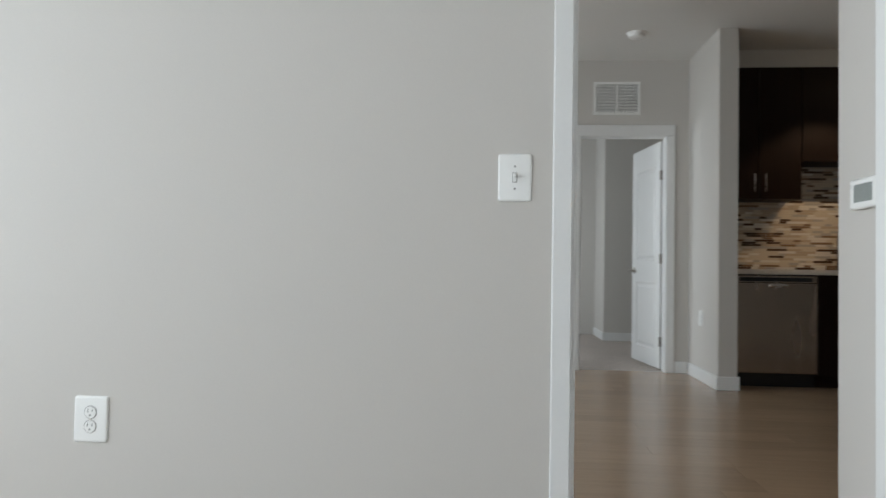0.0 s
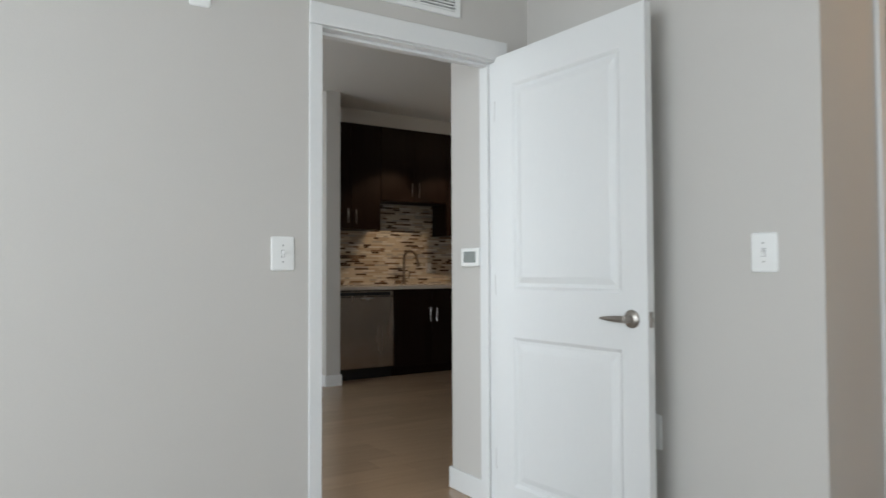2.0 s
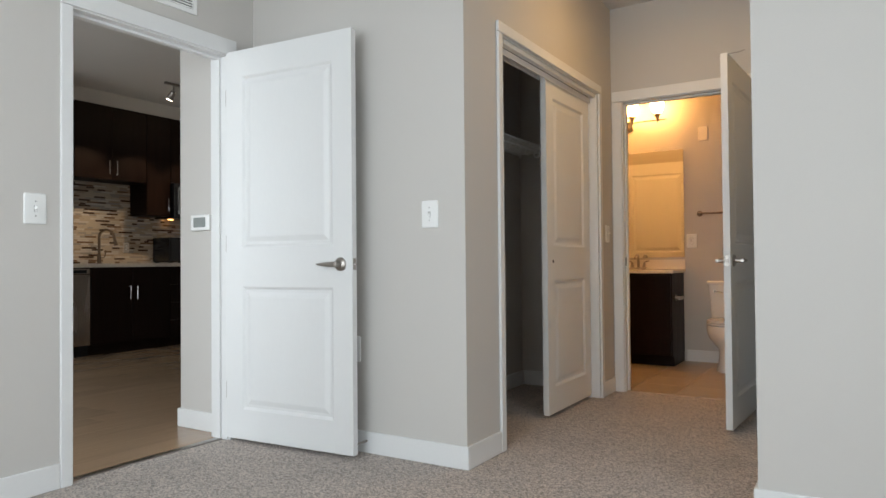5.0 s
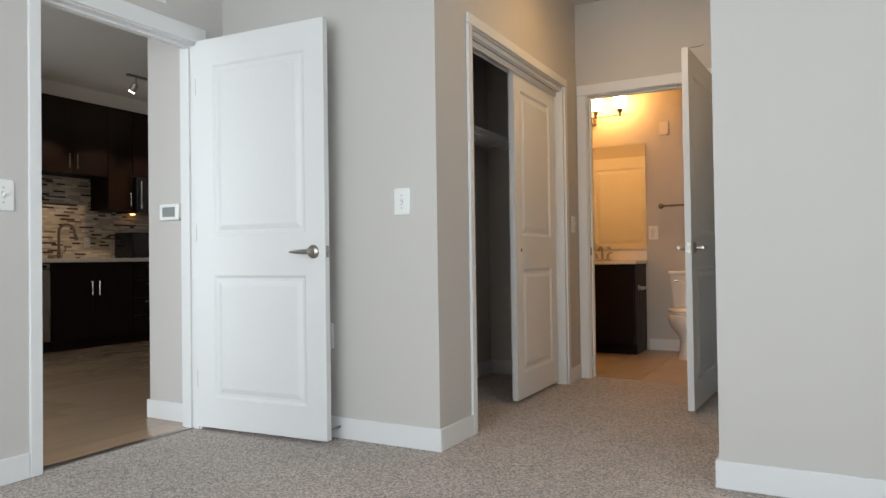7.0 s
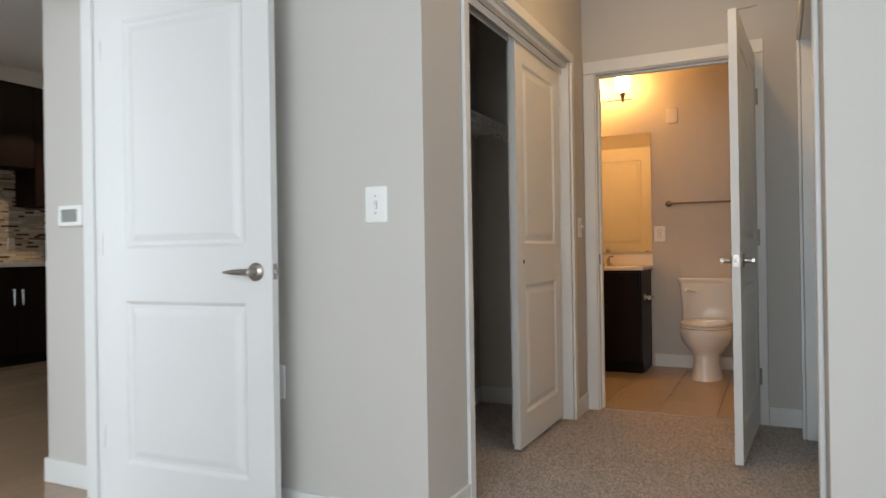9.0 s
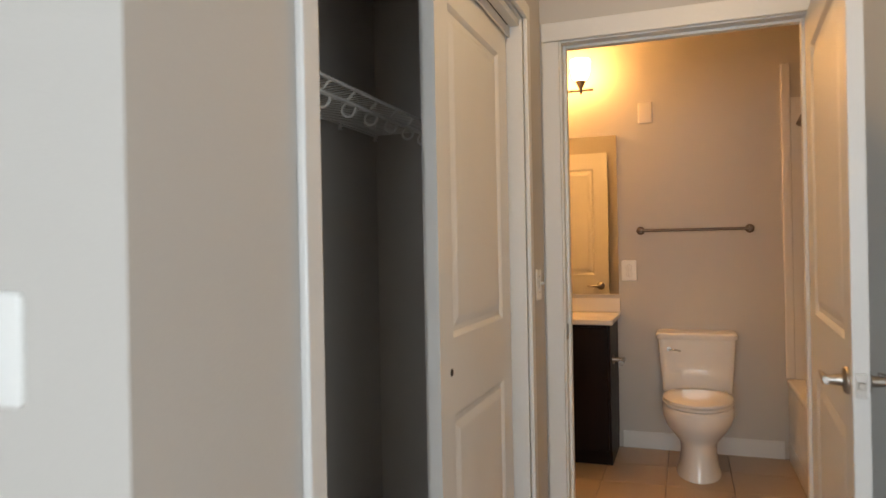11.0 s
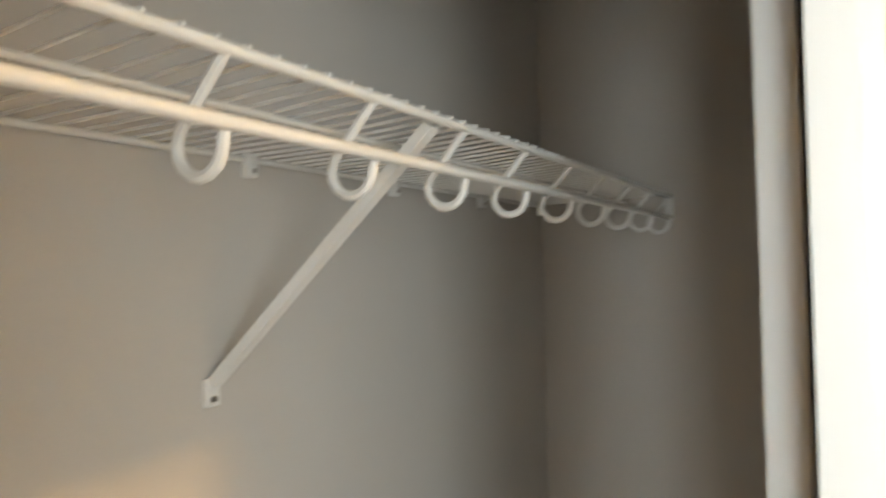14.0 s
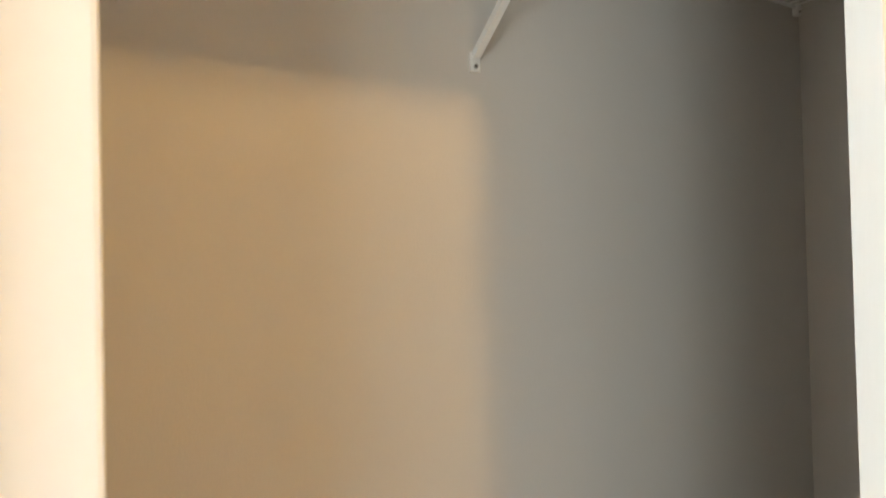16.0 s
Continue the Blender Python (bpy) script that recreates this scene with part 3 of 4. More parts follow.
def grille(name, label, x0, x1, z0, z1, y, cells):
    g = thing(name, label, "vent")
    f = 0.022
    part("vent_frame", boxes((x0, x1, y - 0.010, y - 0.001, z0, z0 + f), (x0, x1, y - 0.010, y - 0.001, z1 - f, z1), (x0, x0 + f, y - 0.010, y - 0.001, z0 + f, z1 - f), (x1 - f, x1, y - 0.010, y - 0.001, z0 + f, z1 - f)), PLASTIC, g)
    # Near-black sheet added for the shade seen between the slats.
    part("vent_shade_sheet", box(x0 + f, x1 - f, y - 0.002, y - 0.0008, z0 + f, z1 - f), DARK, g)
    step = (x1 - x0 - 2 * f) / cells
    for k in range(1, cells):
        part("vent_divider", box(x0 + f + k * step - 0.006, x0 + f + k * step + 0.006, y - 0.009, y - 0.0025, z0 + f, z1 - f), PLASTIC, g)
    n = int((z1 - z0 - 2 * f) / 0.0135)
    me = mesh_of("slat", boxes((x0 + f, x1 - f, y - 0.0075, y - 0.003, -0.0037, 0.0037)), PLASTIC)
    for k in range(n):
        s_ = new("slat", me)
        s_.location = (0, 0, z0 + f + (k + 0.5) * (z1 - z0 - 2 * f) / n)
        s_.parent = g


grille("air_vent", "white louvred return air grille above the bedroom doorway", 0.425, 0.84, 2.205, 2.50, 2.167, 2)
grille("air_vent", "white louvred air grille above the far doorway", 0.875, 1.296, 2.34, 2.643, 6.64, 2)

sm = thing("smoke_detector", "round white smoke detector on the kitchen ceiling", "smoke detector", pose(1.11, 5.9, HK))
part("base", lathe(bmesh.new(), [(0.075, -0.012), (0.08, -0.004), (0.08, 0)]), PLASTIC, sm, smooth=True)
part("cap", lathe(bmesh.new(), [(0.0, -0.045), (0.045, -0.043), (0.062, -0.034), (0.068, -0.0125), (0.05, -0.0121)]), PLASTIC, sm, smooth=True)

# ---- passage lamp ----
fl = thing("flush_ceiling_light", "small round lit downlight on the passage ceiling", "ceiling light", pose(2.29, 0.165, H))
part("drum", lathe(bmesh.new(), [(0.068, -0.082), (0.072, -0.080), (0.074, -0.012), (0.105, -0.008), (0.108, 0), (0.068, 0), (0.066, -0.07)]), NICKEL, fl, smooth=True)
part("diffuser", lathe(bmesh.new(), [(0.0, -0.090), (0.04, -0.089), (0.060, -0.086), (0.065, -0.080), (0.0, -0.078)]), DOME, fl, "lit frosted glass diffuser", True)

# ---- closet shelf ----
ZS, YF, YB = 1.742, 1.203, 1.496
shelf = thing("wire_shelf", "white vinyl-coated wire closet shelf with hanging loops", "wire shelf")
X0, X1 = 1.35, 3.29
part("front_rod", tube(bmesh.new(), [(X0, YF, ZS), (X1, YF, ZS)], 0.0048, 10), WIRE, shelf, smooth=True)
part("lower_rod", tube(bmesh.new(), [(X0, YF - 0.002, ZS - 0.046), (X1, YF - 0.002, ZS - 0.046)], 0.0052, 10), WIRE, shelf, smooth=True)
part("back_rod", tube(bmesh.new(), [(X0, YB, ZS - 0.004), (X1, YB, ZS - 0.004)], 0.0042, 10), WIRE, shelf, smooth=True)
part("middle_rod", tube(bmesh.new(), [(X0, 1.30, ZS - 0.006), (X1, 1.30, ZS - 0.006)], 0.0032), WIRE, shelf, smooth=True)
wire_me = mesh_of("deck_wire", tube(bmesh.new(), [(0, YB, ZS), (0, 1.30, ZS), (0, YF, ZS + 0.0045), (0, YF - 0.006, ZS + 0.003)], 0.0017, 6), WIRE)
for k in range(76):
    w_ = new("deck_wire", wire_me)
    w_.location, w_.parent = (X0 + 0.012 + k * 0.0254, 0, 0), shelf
loop_pts = [(0, YF, ZS), (0, YF + 0.044, ZS - 0.046)]
for k in range(9):
    a = math.pi * k / 8
    loop_pts.append((0, YF + 0.0255 + 0.0215 * math.cos(a), ZS - 0.056 - 0.0215 * math.sin(a)))
loop_pts += [(0, YF + 0.002, ZS - 0.040)]
loop_me = mesh_of("hanging_loop", tube(bmesh.new(), loop_pts, 0.0044, 8), WIRE, True)
for k in range(13):
    w_ = new("hanging_loop", loop_me)
    x_ = 2.366 + (k - 6) * 0.1535
    if X0 < x_ < X1:
        w_.location, w_.parent = (x_, 0, 0), shelf
clip_me = mesh_of("wall_clip", boxes((-0.008, 0.008, 1.488, 1.503, ZS - 0.026, ZS + 0.004), bevel=0.003), WIRE)
dot_me = mesh_of("clip_screw", cyl(bmesh.new(), (0, 1.488, ZS - 0.018), (0, 1.4865, ZS - 0.018), 0.003), NICKEL)
for k in range(7):
    x_ = 2.661 + (k - 4) * 0.305
    c_ = new("wall_clip", clip_me)
    c_.location, c_.parent = (x_, 0, 0), shelf
    s_ = new("clip_screw", dot_me)
    s_.parent = c_
for xx in (1.352, 3.286):
    part("end_bracket", box(xx - 0.006, xx + 0.006, YF - 0.006, YF + 0.012, ZS - 0.052, ZS + 0.006, bevel=0.003), WIRE, shelf)
sb = thing("shelf_brace", "white diagonal metal brace holding the wire shelf", "shelf brace")
b = loft(bmesh.new(), [[(2.309 + sx * 0.007, 1.209 + 0.004 * sy, 1.737 + 0.004 * sy) for sx, sy in ((-1, -1), (1, -1), (1, 1), (-1, 1))], [(2.298 + sx * 0.007, 1.497 + 0.004 * sy, 1.478 + 0.004 * sy) for sx, sy in ((-1, -1), (1, -1), (1, 1), (-1, 1))]])
part("strut", b, WIRE, sb)
foot = part("foot_tab", box(2.288, 2.308, 1.498, 1.503, 1.452, 1.484, bevel=0.001), WIRE, sb)
part("screw", cyl(bmesh.new(), (2.298, 1.498, 1.461), (2.298, 1.4955, 1.461), 0.0035), NICKEL, foot)

# ---- bathroom ----
van = thing("vanity_cabinet", "dark espresso wooden bathroom vanity cabinet", "vanity", pose(0, 0, 0))
VY0, VY1, VX = 0.695, 1.70, 4.60
part("cabinet_body", boxes((VX + 0.02, 5.078, VY0, VY1, 0.09, 0.815), (VX + 0.07, 5.078, VY0 + 0.002, VY1, 0, 0.0899)), ESPRESSO, van)
for y0, y1, hy in ((VY0 + 0.012, 1.19, 1.13), (1.20, VY1 - 0.012, 1.26)):
    d = part("cabinet_door", box(VX, VX + 0.0195, y0, y1, 0.10, 0.80, bevel=0.003), ESPRESSO, van)
    part("handle", tube(bmesh.new(), [(VX, hy, 0.47), (VX - 0.028, hy, 0.47), (VX - 0.028, hy, 0.61), (VX, hy, 0.61)], 0.005), CHROME, d, "slim brushed bar handle", True)
ct = van
part("countertop", box(VX - 0.02, 5.078, VY0 - 0.02, 1.715, 0.8155, 0.845, bevel=0.006), MARBLE, ct)
part("backsplash", box(5.055, 5.078, VY0 - 0.02, 1.715, 0.8455, 0.935, bevel=0.004), MARBLE, ct)
part("basin", lathe(bmesh.new(), [(0.0, 0.0005), (0.15, 0.0015), (0.19, 0.003), (0.205, 0.006), (0.20, 0.0075), (0.185, 0.004), (0.0, 0.0035)], pose(4.79, 1.20, 0.8455), sx=0.85), MARBLE, ct, smooth=True)


def faucet():
    f = thing("bath_faucet", "two-handled satin nickel bathroom faucet on the vanity", "faucet", pose(4.98, 1.085, 0.8455))
    part("base", box(-0.028, 0.028, -0.085, 0.085, 0, 0.018, bevel=0.008, seg=3), NICKEL, f, smooth=True)
    part("spout", tube(bmesh.new(), [(0, 0, 0.015), (0, 0, 0.08), (-0.01, 0, 0.115), (-0.035, 0, 0.13), (-0.075, 0, 0.125), (-0.105, 0, 0.105)], 0.013, 12), NICKEL, f, smooth=True)
    for s in (-1, 1):
        b = cyl(bmesh.new(), (0, s * 0.055, 0.015), (0, s * 0.058, 0.065), 0.018, 0.011)
        tube(b, [(0, s * 0.058, 0.066), (-0.01, s * 0.075, 0.075), (-0.018, s * 0.105, 0.078)], 0.006)
        part("tap_handle", b, NICKEL, f, smooth=True)


faucet()
mir = thing("vanity_mirror", "large frameless wall mirror above the vanity", "mirror")
part("mirror_glass", box(5.072, 5.0795, 0.682, 1.71, 0.955, 1.958, bevel=0.001), MIRROR, mir)
lt = thing("vanity_light", "satin nickel vanity light bar with lit frosted shades", "wall light")
part("wall_canopy", box(5.045, 5.0795, 1.14, 1.30, 2.175, 2.265, bevel=0.006), NICKEL, lt)
part("bar", tube(bmesh.new(), [(4.93, 0.80, 2.225), (4.93, 1.64, 2.225)], 0.007), NICKEL, lt, smooth=True)
part("arm", tube(bmesh.new(), [(5.05, 1.22, 2.225), (4.93, 1.22, 2.225)], 0.008), NICKEL, lt, smooth=True)
for yy in (0.875, 1.11, 1.345, 1.58):
    cup = part("socket_cup", lathe(bmesh.new(), [(0.006, -0.035), (0.012, 0.0), (0.022, 0.022), (0.033, 0.045), (0.0, 0.0455)], pose(4.92, yy, 2.235)), NICKEL, lt, smooth=True)
    part("shade", lathe(bmesh.new(), [(0.0, 0.0), (0.030, 0.001), (0.050, 0.03), (0.060, 0.075), (0.062, 0.125), (0.058, 0.13), (0.0, 0.128)], pose(4.92, yy, 2.281)), SHADE, cup, "lit frosted glass shade", True)


def rod_set(name, label, cat, a, b, wall_x):
    o = thing(name, label, cat)
    part("bar", tube(bmesh.new(), [a, b], 0.009, 10), BRONZE, o, smooth=True)
    for p in (a, b):
        part("post", lathe(bmesh.new(), [(0.026, 0.0), (0.026, 0.006), (0.014, 0.012), (0.012, abs(wall_x - p[0]) + 0.012), (0.0, abs(wall_x - p[0]) + 0.014)], look((wall_x, p[1], p[2]), (wall_x + 1, p[1], p[2]))), BRONZE, o, smooth=True)


rod_set("towel_bar", "dark brushed nickel towel bar on the bathroom wall", "towel bar", (5.02, 0.545, 1.352), (5.02, -0.075, 1.35), 5.0795)
tp = thing("toilet_paper_holder", "satin nickel paper holder on the vanity side", "paper holder")
b = cyl(bmesh.new(), (4.74, VY0 + 0.004, 0.60), (4.74, 0.635, 0.60), 0.013)
cyl(b, (4.74, VY0 + 0.004, 0.60), (4.74, VY0 - 0.009, 0.60), 0.027)
part("post", b, NICKEL, tp, smooth=True)
part("roller", cyl(bmesh.new(), (4.755, 0.635, 0.60), (4.60, 0.635, 0.60), 0.014), NICKEL, tp, smooth=True)


def toilet():
    o = thing("toilet", "white porcelain two-piece toilet with closed lid", "toilet", pose(5.07, 0.235, 0, 0, 0, 180))

    def egg(cx, lx, ly, z, n=28, front=1.25):
        return [(cx + lx * math.cos(a) * (front if math.cos(a) > 0 else 1), ly * math.sin(a), z) for a in [2 * math.pi * k / n for k in range(n)]]

    part("bowl", loft(bmesh.new(), [egg(0.365, 0.175, 0.118, 0.0), egg(0.365, 0.172, 0.114, 0.025), egg(0.367, 0.160, 0.102, 0.06), egg(0.368, 0.152, 0.095, 0.13), egg(0.368, 0.154, 0.100, 0.185), egg(0.365, 0.172, 0.135, 0.225), egg(0.38, 0.200, 0.170, 0.275), egg(0.388, 0.214, 0.187, 0.33), egg(0.39, 0.214, 0.187, 0.375), egg(0.39, 0.207, 0.180, 0.385)]), PORCELAIN, o, smooth=True)
    part("seat", loft(bmesh.new(), [egg(0.392, 0.205, 0.180, 0.387), egg(0.392, 0.212, 0.187, 0.392), egg(0.392, 0.212, 0.187, 0.402), egg(0.392, 0.206, 0.181, 0.406)]), PORCELAIN, o, smooth=True)
    part("lid", loft(bmesh.new(), [egg(0.39, 0.203, 0.178, 0.409), egg(0.39, 0.210, 0.185, 0.412), egg(0.39, 0.209, 0.184, 0.424), egg(0.385, 0.19, 0.165, 0.432), egg(0.38, 0.10, 0.09, 0.436)]), PORCELAIN, o, smooth=True)

    def rr(x0, x1, hy, z, r=0.03):
        pts = []
        for cx, cy, a0 in ((x1 - r, hy - r, 0), (x0 + r, hy - r, 90), (x0 + r, -hy + r, 180), (x1 - r, -hy + r, 270)):
            pts += [(cx + r * math.cos(radians(a0 + 22.5 * k)), cy + r * math.sin(radians(a0 + 22.5 * k)), z) for k in range(5)]
        return pts

    part("tank", loft(bmesh.new(), [rr(0.03, 0.17, 0.175, 0.385), rr(0.02, 0.185, 0.19, 0.40), rr(0.012, 0.20, 0.212, 0.70), rr(0.012, 0.20, 0.212, 0.708)]), PORCELAIN, o, smooth=True)
    part("tank_lid", loft(bmesh.new(), [rr(0.004, 0.208, 0.218, 0.709), rr(0.002, 0.212, 0.224, 0.716), rr(0.002, 0.212, 0.224, 0.738), rr(0.008, 0.205, 0.217, 0.746)]), PORCELAIN, o, smooth=True)
    part("neck", loft(bmesh.new(), [rr(0.03, 0.24, 0.10, 0.25), rr(0.02, 0.24, 0.15, 0.3845)]), PORCELAIN, o, smooth=True)
    b = cyl(bmesh.new(), (0.2, -0.15, 0.655), (0.222, -0.15, 0.655), 0.012)
    tube(b, [(0.225, -0.155, 0.655), (0.228, -0.12, 0.652), (0.226, -0.085, 0.645)], 0.006)
    part("flush_lever", b, CHROME, o, "chrome flush lever", True)


toilet()
tub = thing("bathtub", "white acrylic bathtub with a straight apron", "bathtub")
b = boxes((3.49, 5.078, -0.29, -0.262, 0, 0.43), (3.49, 5.078, -1.02, -0.26, 0.05, 0.12))
part("apron", b, SURROUND, tub)
part("rim", boxes((3.49, 5.078, -0.36, -0.256, 0.43, 0.47), (3.49, 5.078, -1.025, -0.95, 0.43, 0.47), (3.49, 3.60, -0.95, -0.36, 0.43, 0.47), (4.97, 5.078, -0.95, -0.36, 0.43, 0.47), bevel=0.012), SURROUND, tub)
sur = thing("tub_surround", "glossy white tub surround wall panels", "tub surround")
part("end_panel", boxes((5.066, 5.0795, -1.02, -0.262, 0.472, 2.1)), SURROUND, sur)
part("back_panel", boxes((3.49, 5.064, -1.0295, -1.018, 0.472, 2.1)), SURROUND, sur)
part("edge_trim", boxes((5.05, 5.0795, -0.300, -0.25, 0.474, 2.3), bevel=0.008), SURROUND, sur)
sh = thing("shower_head", "satin nickel shower head on a bent arm", "shower head")
part("arm", tube(bmesh.new(), [(5.067, -0.40, 2.05), (5.02, -0.39, 2.07), (4.96, -0.37, 2.04), (4.92, -0.355, 1.98)], 0.009), NICKEL, sh, smooth=True)
part("head", cyl(bmesh.new(), (4.92, -0.355, 1.985), (4.90, -0.35, 1.92), 0.016, 0.045), BRONZE, sh, smooth=True)

# ---- kitchen ----
KY, KW = 5.98, 6.64
wt = thing("worktop", "pale speckled stone kitchen worktop", "worktop")
part("slab", boxes((1.882, 4.60, KY - 0.02, KW - 0.012, 0.905, 0.945), bevel=0.004), QUARTZ, wt)


def bar(parent, x, y, z0, z1, r=0.0042):
    part("handle", tube(bmesh.new(), [(x, y, z0), (x, y - 0.03, z0), (x, y - 0.03, z1), (x, y, z1)], r), CHROME, parent, "slim brushed steel bar handle", True)


def hbar(parent, x0, x1, y, z):
    part("handle", tube(bmesh.new(), [(x0, y, z), (x0, y - 0.03, z), (x1, y - 0.03, z), (x1, y, z)], 0.006), CHROME, parent, "slim brushed steel bar handle", True)


dw = thing("dishwasher", "stainless steel front dishwasher under the worktop", "dishwasher")
part("body", box(1.90, 2.565, KY + 0.03, KW - 0.02, 0.10, 0.90), BLACK, dw)
part("door", box(1.915, 2.560, KY, KY + 0.029, 0.115, 0.835, bevel=0.006), STEEL, dw)
strip = part("control_strip", box(1.915, 2.560, KY + 0.003, KY + 0.029, 0.838, 0.895, bevel=0.004), STEEL, dw)
part("display_slot", box(1.955, 2.525, KY + 0.001, KY + 0.0035, 0.848, 0.880, bevel=0.0008), BLACK, strip, "glossy black display strip")
part("kick_plate", box(1.90, 2.565, KY + 0.06, KY + 0.08, 0, 0.0995), BLACK, dw)
part("handle_pocket", lathe(bmesh.new(), [(0.0, 0.0), (0.07, 0.001), (0.075, 0.012), (0.06, 0.018), (0.0, 0.019)], pose(2.255, KY + 0.001, 0.815, 90), sx=1.0, sy=0.28), CHROME, dw, smooth=True)


def base_unit(x0, x1, doors, label, drawers=False):
    o = thing("base_cabinet", label, "kitchen cabinet", None, "kitchen base cabinets")
    part("cabinet_body", boxes((x0, x1, KY + 0.022, KW - 0.02, 0.10, 0.904), (x0, x1, KY + 0.07, KY + 0.09, 0, 0.0999)), ESPRESSO, o)
    if drawers:
        for k in range(4):
            z0 = 0.105 + k * 0.1985
            d = part("drawer_front", box(x0 + 0.003, x1 - 0.003, KY, KY + 0.02, z0, z0 + 0.193, bevel=0.002), ESPRESSO, o)
            hbar(d, (x0 + x1) / 2 - 0.07, (x0 + x1) / 2 + 0.07, KY, z0 + 0.15)
        return
    w = (x1 - x0) / doors
    for k in range(doors):
        d = part("cabinet_door", box(x0 + k * w + 0.003, x0 + (k + 1) * w - 0.003, KY, KY + 0.02, 0.105, 0.898, bevel=0.002), ESPRESSO, o)
        hx = x0 + (k + 1) * w - 0.04 if k % 2 == 0 else x0 + k * w + 0.04
        bar(d, hx, KY, 0.56, 0.70)


base_unit(2.57, 3.50, 2, "dark espresso two-door sink base cabinet")
base_unit(3.505, 3.95, 1, "dark espresso drawer base cabinet", True)
base_unit(3.955, 4.60, 1, "dark espresso base cabinet")


def wall_unit(x0, x1, z0, label, y=6.31, doors=2):
    o = thing("wall_cabinet", label, "kitchen cabinet", None, "kitchen wall cabinets")
    part("cabinet_body", box(x0, x1, y + 0.021, KW - 0.001, z0, 2.679), ESPRESSO, o)
    w = (x1 - x0) / doors
    for k in range(doors):
        d = part("cabinet_door", box(x0 + k * w + 0.002, x0 + (k + 1) * w - 0.002, y, y + 0.02, z0 + 0.002, 2.668, bevel=0.002), ESPRESSO, o)
        hx = x0 + (k + 1) * w - 0.045 if k % 2 == 0 else x0 + k * w + 0.045
        bar(d, hx, y, z0 + 0.06, z0 + 0.21)


wall_unit(1.882, 2.58, 1.545, "dark espresso wall cabinet with two slab doors")
wall_unit(2.583, 3.43, 1.865, "shorter dark espresso wall cabinet above the sink")
wall_unit(3.433, 3.75, 1.50, "dark espresso wall cabinet with slab door", doors=1)
mw = thing("microwave", "black over-range microwave oven below the cabinets", "microwave")
part("body", box(3.755, 4.50, 6.25, KW - 0.013, 1.48, 1.90, bevel=0.006), BLACK, mw)
bar(mw, 3.80, 6.25, 1.53, 1.85, 0.009)
part("cooktop_lamp", box(3.90, 3.95, 6.53, 6.57, 1.4765, 1.4798, bevel=0.001), COOKLAMP, mw, "lit warm lamp under the microwave")
wall_unit(3.755, 4.50, 1.905, "dark espresso wall cabinet above the microwave")
kf = thing("kitchen_faucet", "tall bronze gooseneck kitchen faucet on the worktop", "faucet", pose(2.985, 6.52, 0.9455))
part("base", lathe(bmesh.new(), [(0.029, 0.0), (0.029, 0.006), (0.022, 0.012), (0.020, 0.09), (0.0, 0.091)]), BRONZE, kf, smooth=True)
arch = [(0.05 * (1 - math.cos(a)), -0.06 * (1 - math.cos(a)), 0.29 + 0.085 * math.sin(a)) for a in [math.pi * k / 12 for k in range(1, 12)]]
part("neck", tube(bmesh.new(), [(0, 0, 0.08), (0, 0, 0.29)] + arch + [(0.104, -0.124, 0.27)], 0.0145, 10), BRONZE, kf, smooth=True)
part("spray_head", cyl(bmesh.new(), (0.104, -0.124, 0.275), (0.116, -0.136, 0.20), 0.015, 0.021), BRONZE, kf, smooth=True)
part("side_lever", tube(bmesh.new(), [(0.015, 0, 0.06), (0.05, 0, 0.065), (0.072, 0, 0.09), (0.076, 0, 0.15)], 0.007), BRONZE, kf, smooth=True)
# Black box on feet stands in for the range's back panel.
ts = thing("range_backguard", "black box standing in for the range's back panel against the mosaic", "appliance")
part("body", box(3.71, 4.11, 6.28, 6.60, 0.955, 1.25, bevel=0.012), BLACK, ts)
part("front_glass", box(3.73, 3.99, 6.272, 6.279, 0.985, 1.22, bevel=0.002), BLACK, ts)
part("feet", boxes((3.73, 3.77, 6.30, 6.34, 0.9452, 0.956), (4.05, 4.09, 6.30, 6.34, 0.9452, 0.956), (3.73, 3.77, 6.54, 6.58, 0.9452, 0.956), (4.05, 4.09, 6.54, 6.58, 0.9452, 0.956)), DARK, ts)
plate("power_outlet", "pale outlet plate on the mosaic backsplash", "outlet", (3.38, 6.628, 1.13), "y", -1, "outlet", 0.075, 0.115, CREAM)
tl = thing("track_light", "ceiling track light with small lit spot heads", "track light")
TLX, TLY = 3.55, 5.45
part("rail", box(TLX - 0.5, TLX + 0.6, TLY - 0.018, TLY + 0.018, HK - 0.022, HK - 0.0005, bevel=0.003), NICKEL, tl)
for k, xx in enumerate((TLX - 0.40, TLX + 0.1, TLX + 0.5)):
    hd = part("spot_head", cyl(bmesh.new(), (xx, TLY, HK - 0.09), (xx - 0.01, TLY + 0.05, HK - 0.16), 0.028, 0.038), NICKEL, tl, smooth=True)
    part("stem", cyl(bmesh.new(), (xx, TLY, HK - 0.023), (xx, TLY, HK - 0.10), 0.008), NICKEL, hd)
    part("bulb", cyl(bmesh.new(), (xx - 0.0101, TLY + 0.0507, HK - 0.161), (xx - 0.011, TLY + 0.055, HK - 0.167), 0.03), BULB, hd, "lit warm bulb")
    spot("spot_lamp", (xx - 0.012, TLY + 0.065, HK - 0.18), ((2.35, 3.05, 3.8)[k], 6.6, 1.15), 46, 46, (1.0, 0.72, 0.45))

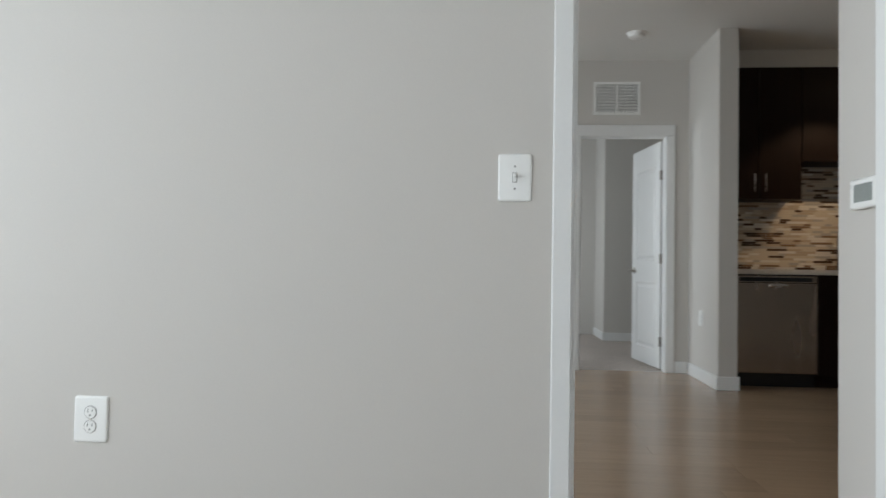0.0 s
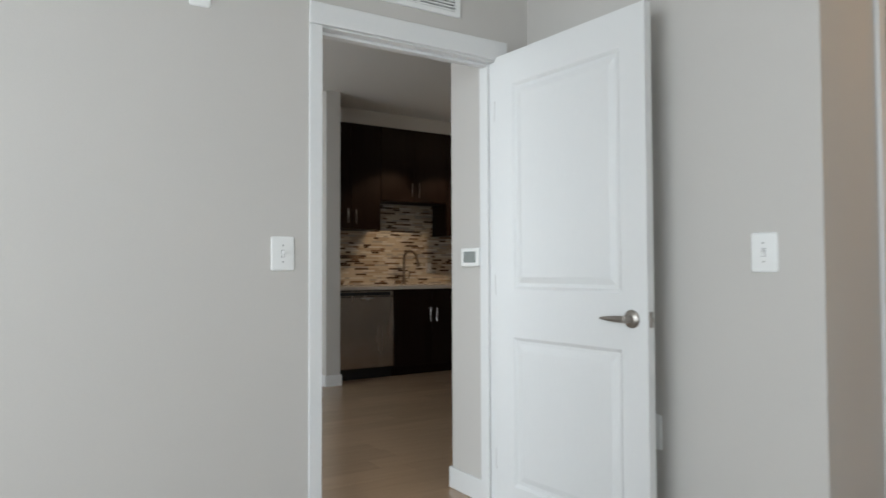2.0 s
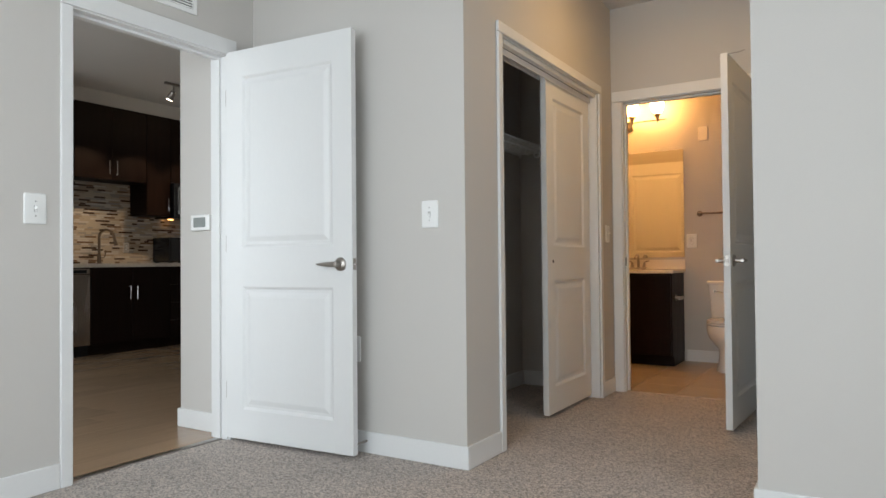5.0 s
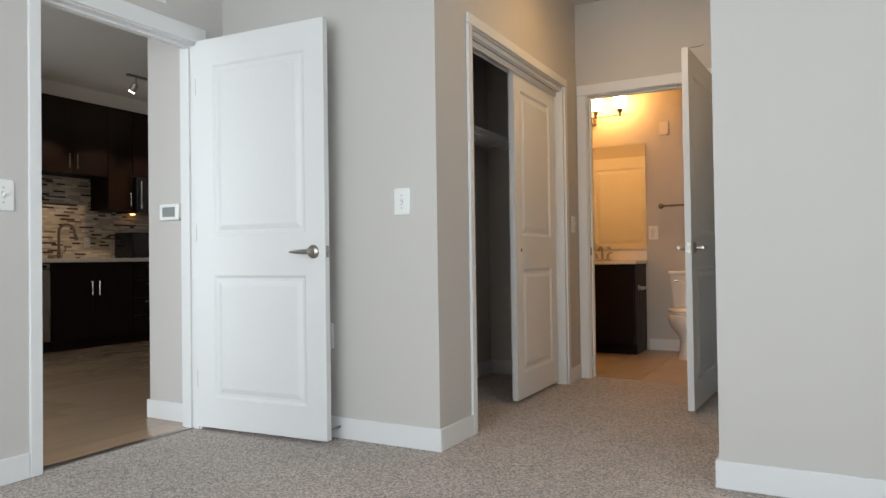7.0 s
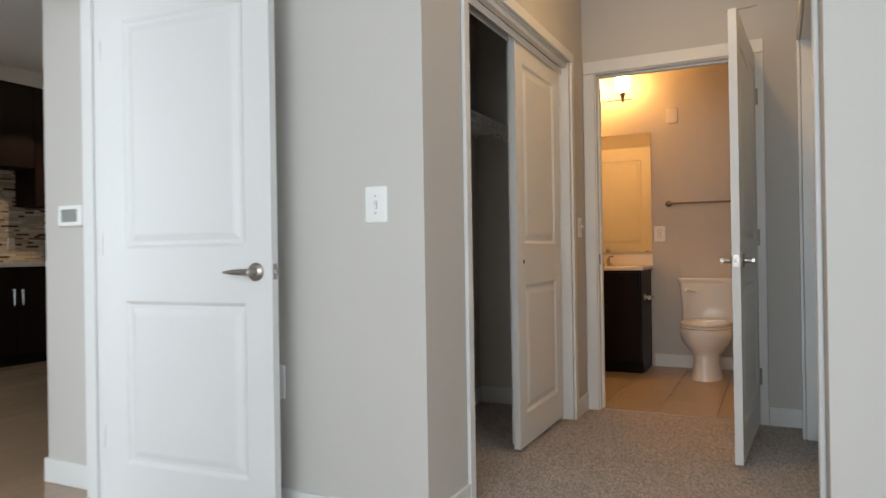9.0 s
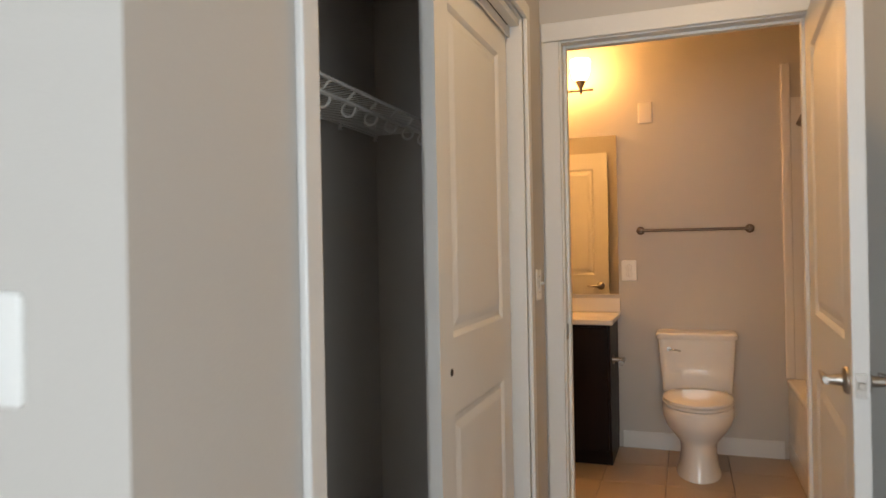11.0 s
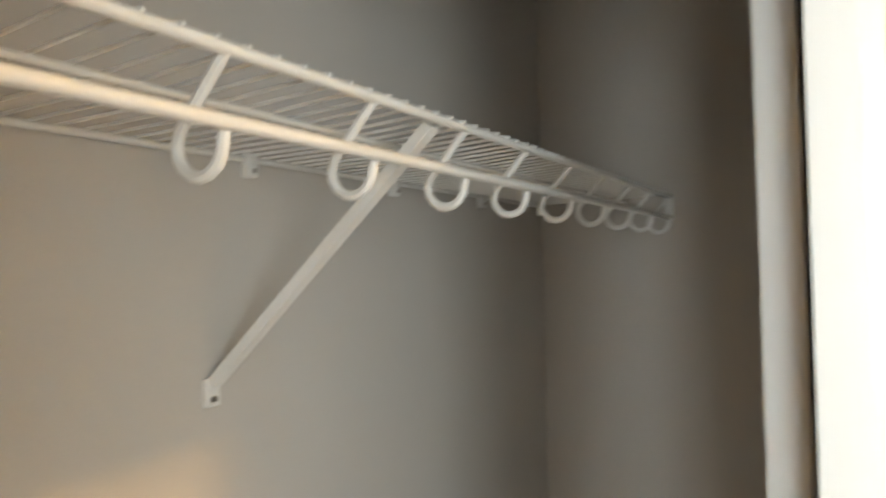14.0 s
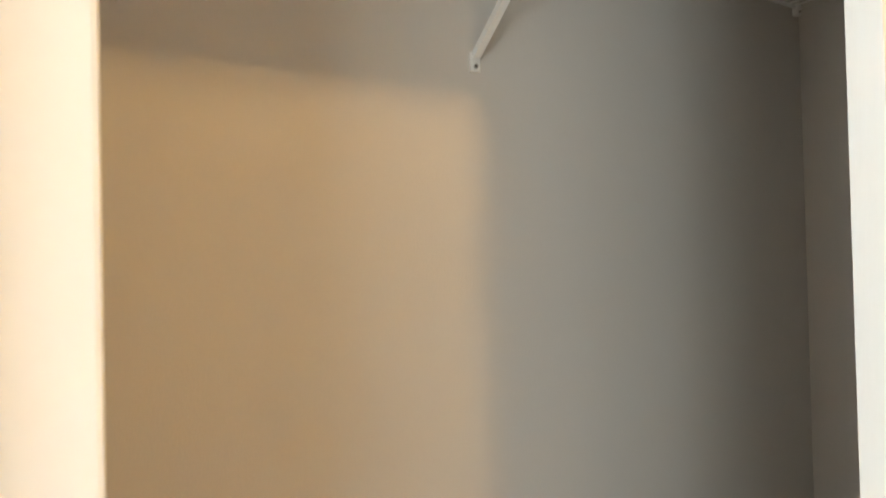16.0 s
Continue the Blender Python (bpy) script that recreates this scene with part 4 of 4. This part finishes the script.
# ---- floor pieces ----
random.seed(4)
plank_me = {}
for r in range(25):
    y0 = 2.25 + r * 0.178
    x = -3.0 + random.uniform(-1.1, 0.0)
    while x < 5.3:
        a, c = max(x, -3.1), min(x + 1.22, 5.3)
        if c - a > 0.05:
            ln = round(c - a, 3)
            if (ln, r == 24) not in plank_me:
                plank_me[(ln, r == 24)] = mesh_of("plank", box(0.0005, ln - 0.0005, 0.0005, 0.1775, -0.006, 0.0), PLANK)
            p = new("plank", plank_me[(ln, r == 24)])
            p.location, p.parent = (a, y0, random.uniform(-0.0003, 0.0)), wood_floor
        x += 1.22
tile_me = mesh_of("tile", box(0.002, 0.328, 0.002, 0.328, -0.006, 0.003, bevel=0.002, seg=1), TILE)
for i in range(5):
    for j in range(8):
        p = new("tile", tile_me)
        p.location, p.parent = (3.416 + i * 0.33, -0.92 + j * 0.33, 0), tile_floor

# ---- mosaic backsplash ----
random.seed(9)
splash = solid("wall_splash", boxes((1.882, 3.954, 6.632, 6.6395, 0.946, 1.86), (3.9541, 5.0, 6.632, 6.6395, 0.946, 1.49)), MORTAR, "glass and stone strip mosaic backsplash in brown and cream", "backsplash")
rest = bmesh.new()
piece_me = {}
count = 0
RH = 0.0205
for r in range(44):
    z = 0.947 + r * RH
    x = 1.885 + random.uniform(-0.1, 0)
    while x < 4.9:
        ln = random.choice((0.06, 0.09, 0.13, 0.17))
        a, c = max(x, 1.884), min(x + ln, 4.9)
        x += ln
        if c - a < 0.01 or (z > 1.48 and (a > 3.75)) or (z > 1.53 and (c < 2.59 or a > 3.42)):
            continue
        if count < 300 and a == x - ln and 2.58 < a < 3.2 and 1.0 < z < 1.55:
            if ln not in piece_me:
                piece_me[ln] = mesh_of("mosaic_tile", box(0.001, ln - 0.001, -0.004, 0.0, 0.001, RH - 0.001), MOSAIC_PIECE)
            p = new("mosaic_tile", piece_me[ln])
            p.location, p.parent = (a, 6.6318 + random.uniform(-0.0008, 0.0), z), splash
            count += 1
        else:
            q = random.uniform(0, 0.0008)
            vs = [rest.verts.new(v) for v in ((a + 0.001, 6.6278 - q, z + 0.001), (c - 0.001, 6.6278 - q, z + 0.001), (c - 0.001, 6.6278 - q, z + RH - 0.001), (a + 0.001, 6.6278 - q, z + RH - 0.001), (a + 0.001, 6.632, z + 0.001), (c - 0.001, 6.632, z + 0.001), (c - 0.001, 6.632, z + RH - 0.001), (a + 0.001, 6.632, z + RH - 0.001))]
            for f in ((0, 1, 2, 3), (0, 4, 5, 1), (3, 2, 6, 7), (0, 3, 7, 4), (1, 5, 6, 2)):
                rest.faces.new([vs[k] for k in f])
ms = part("mosaic_rest", rest, MOSAIC_REST, splash)
tagged(ms, kind="stuff")
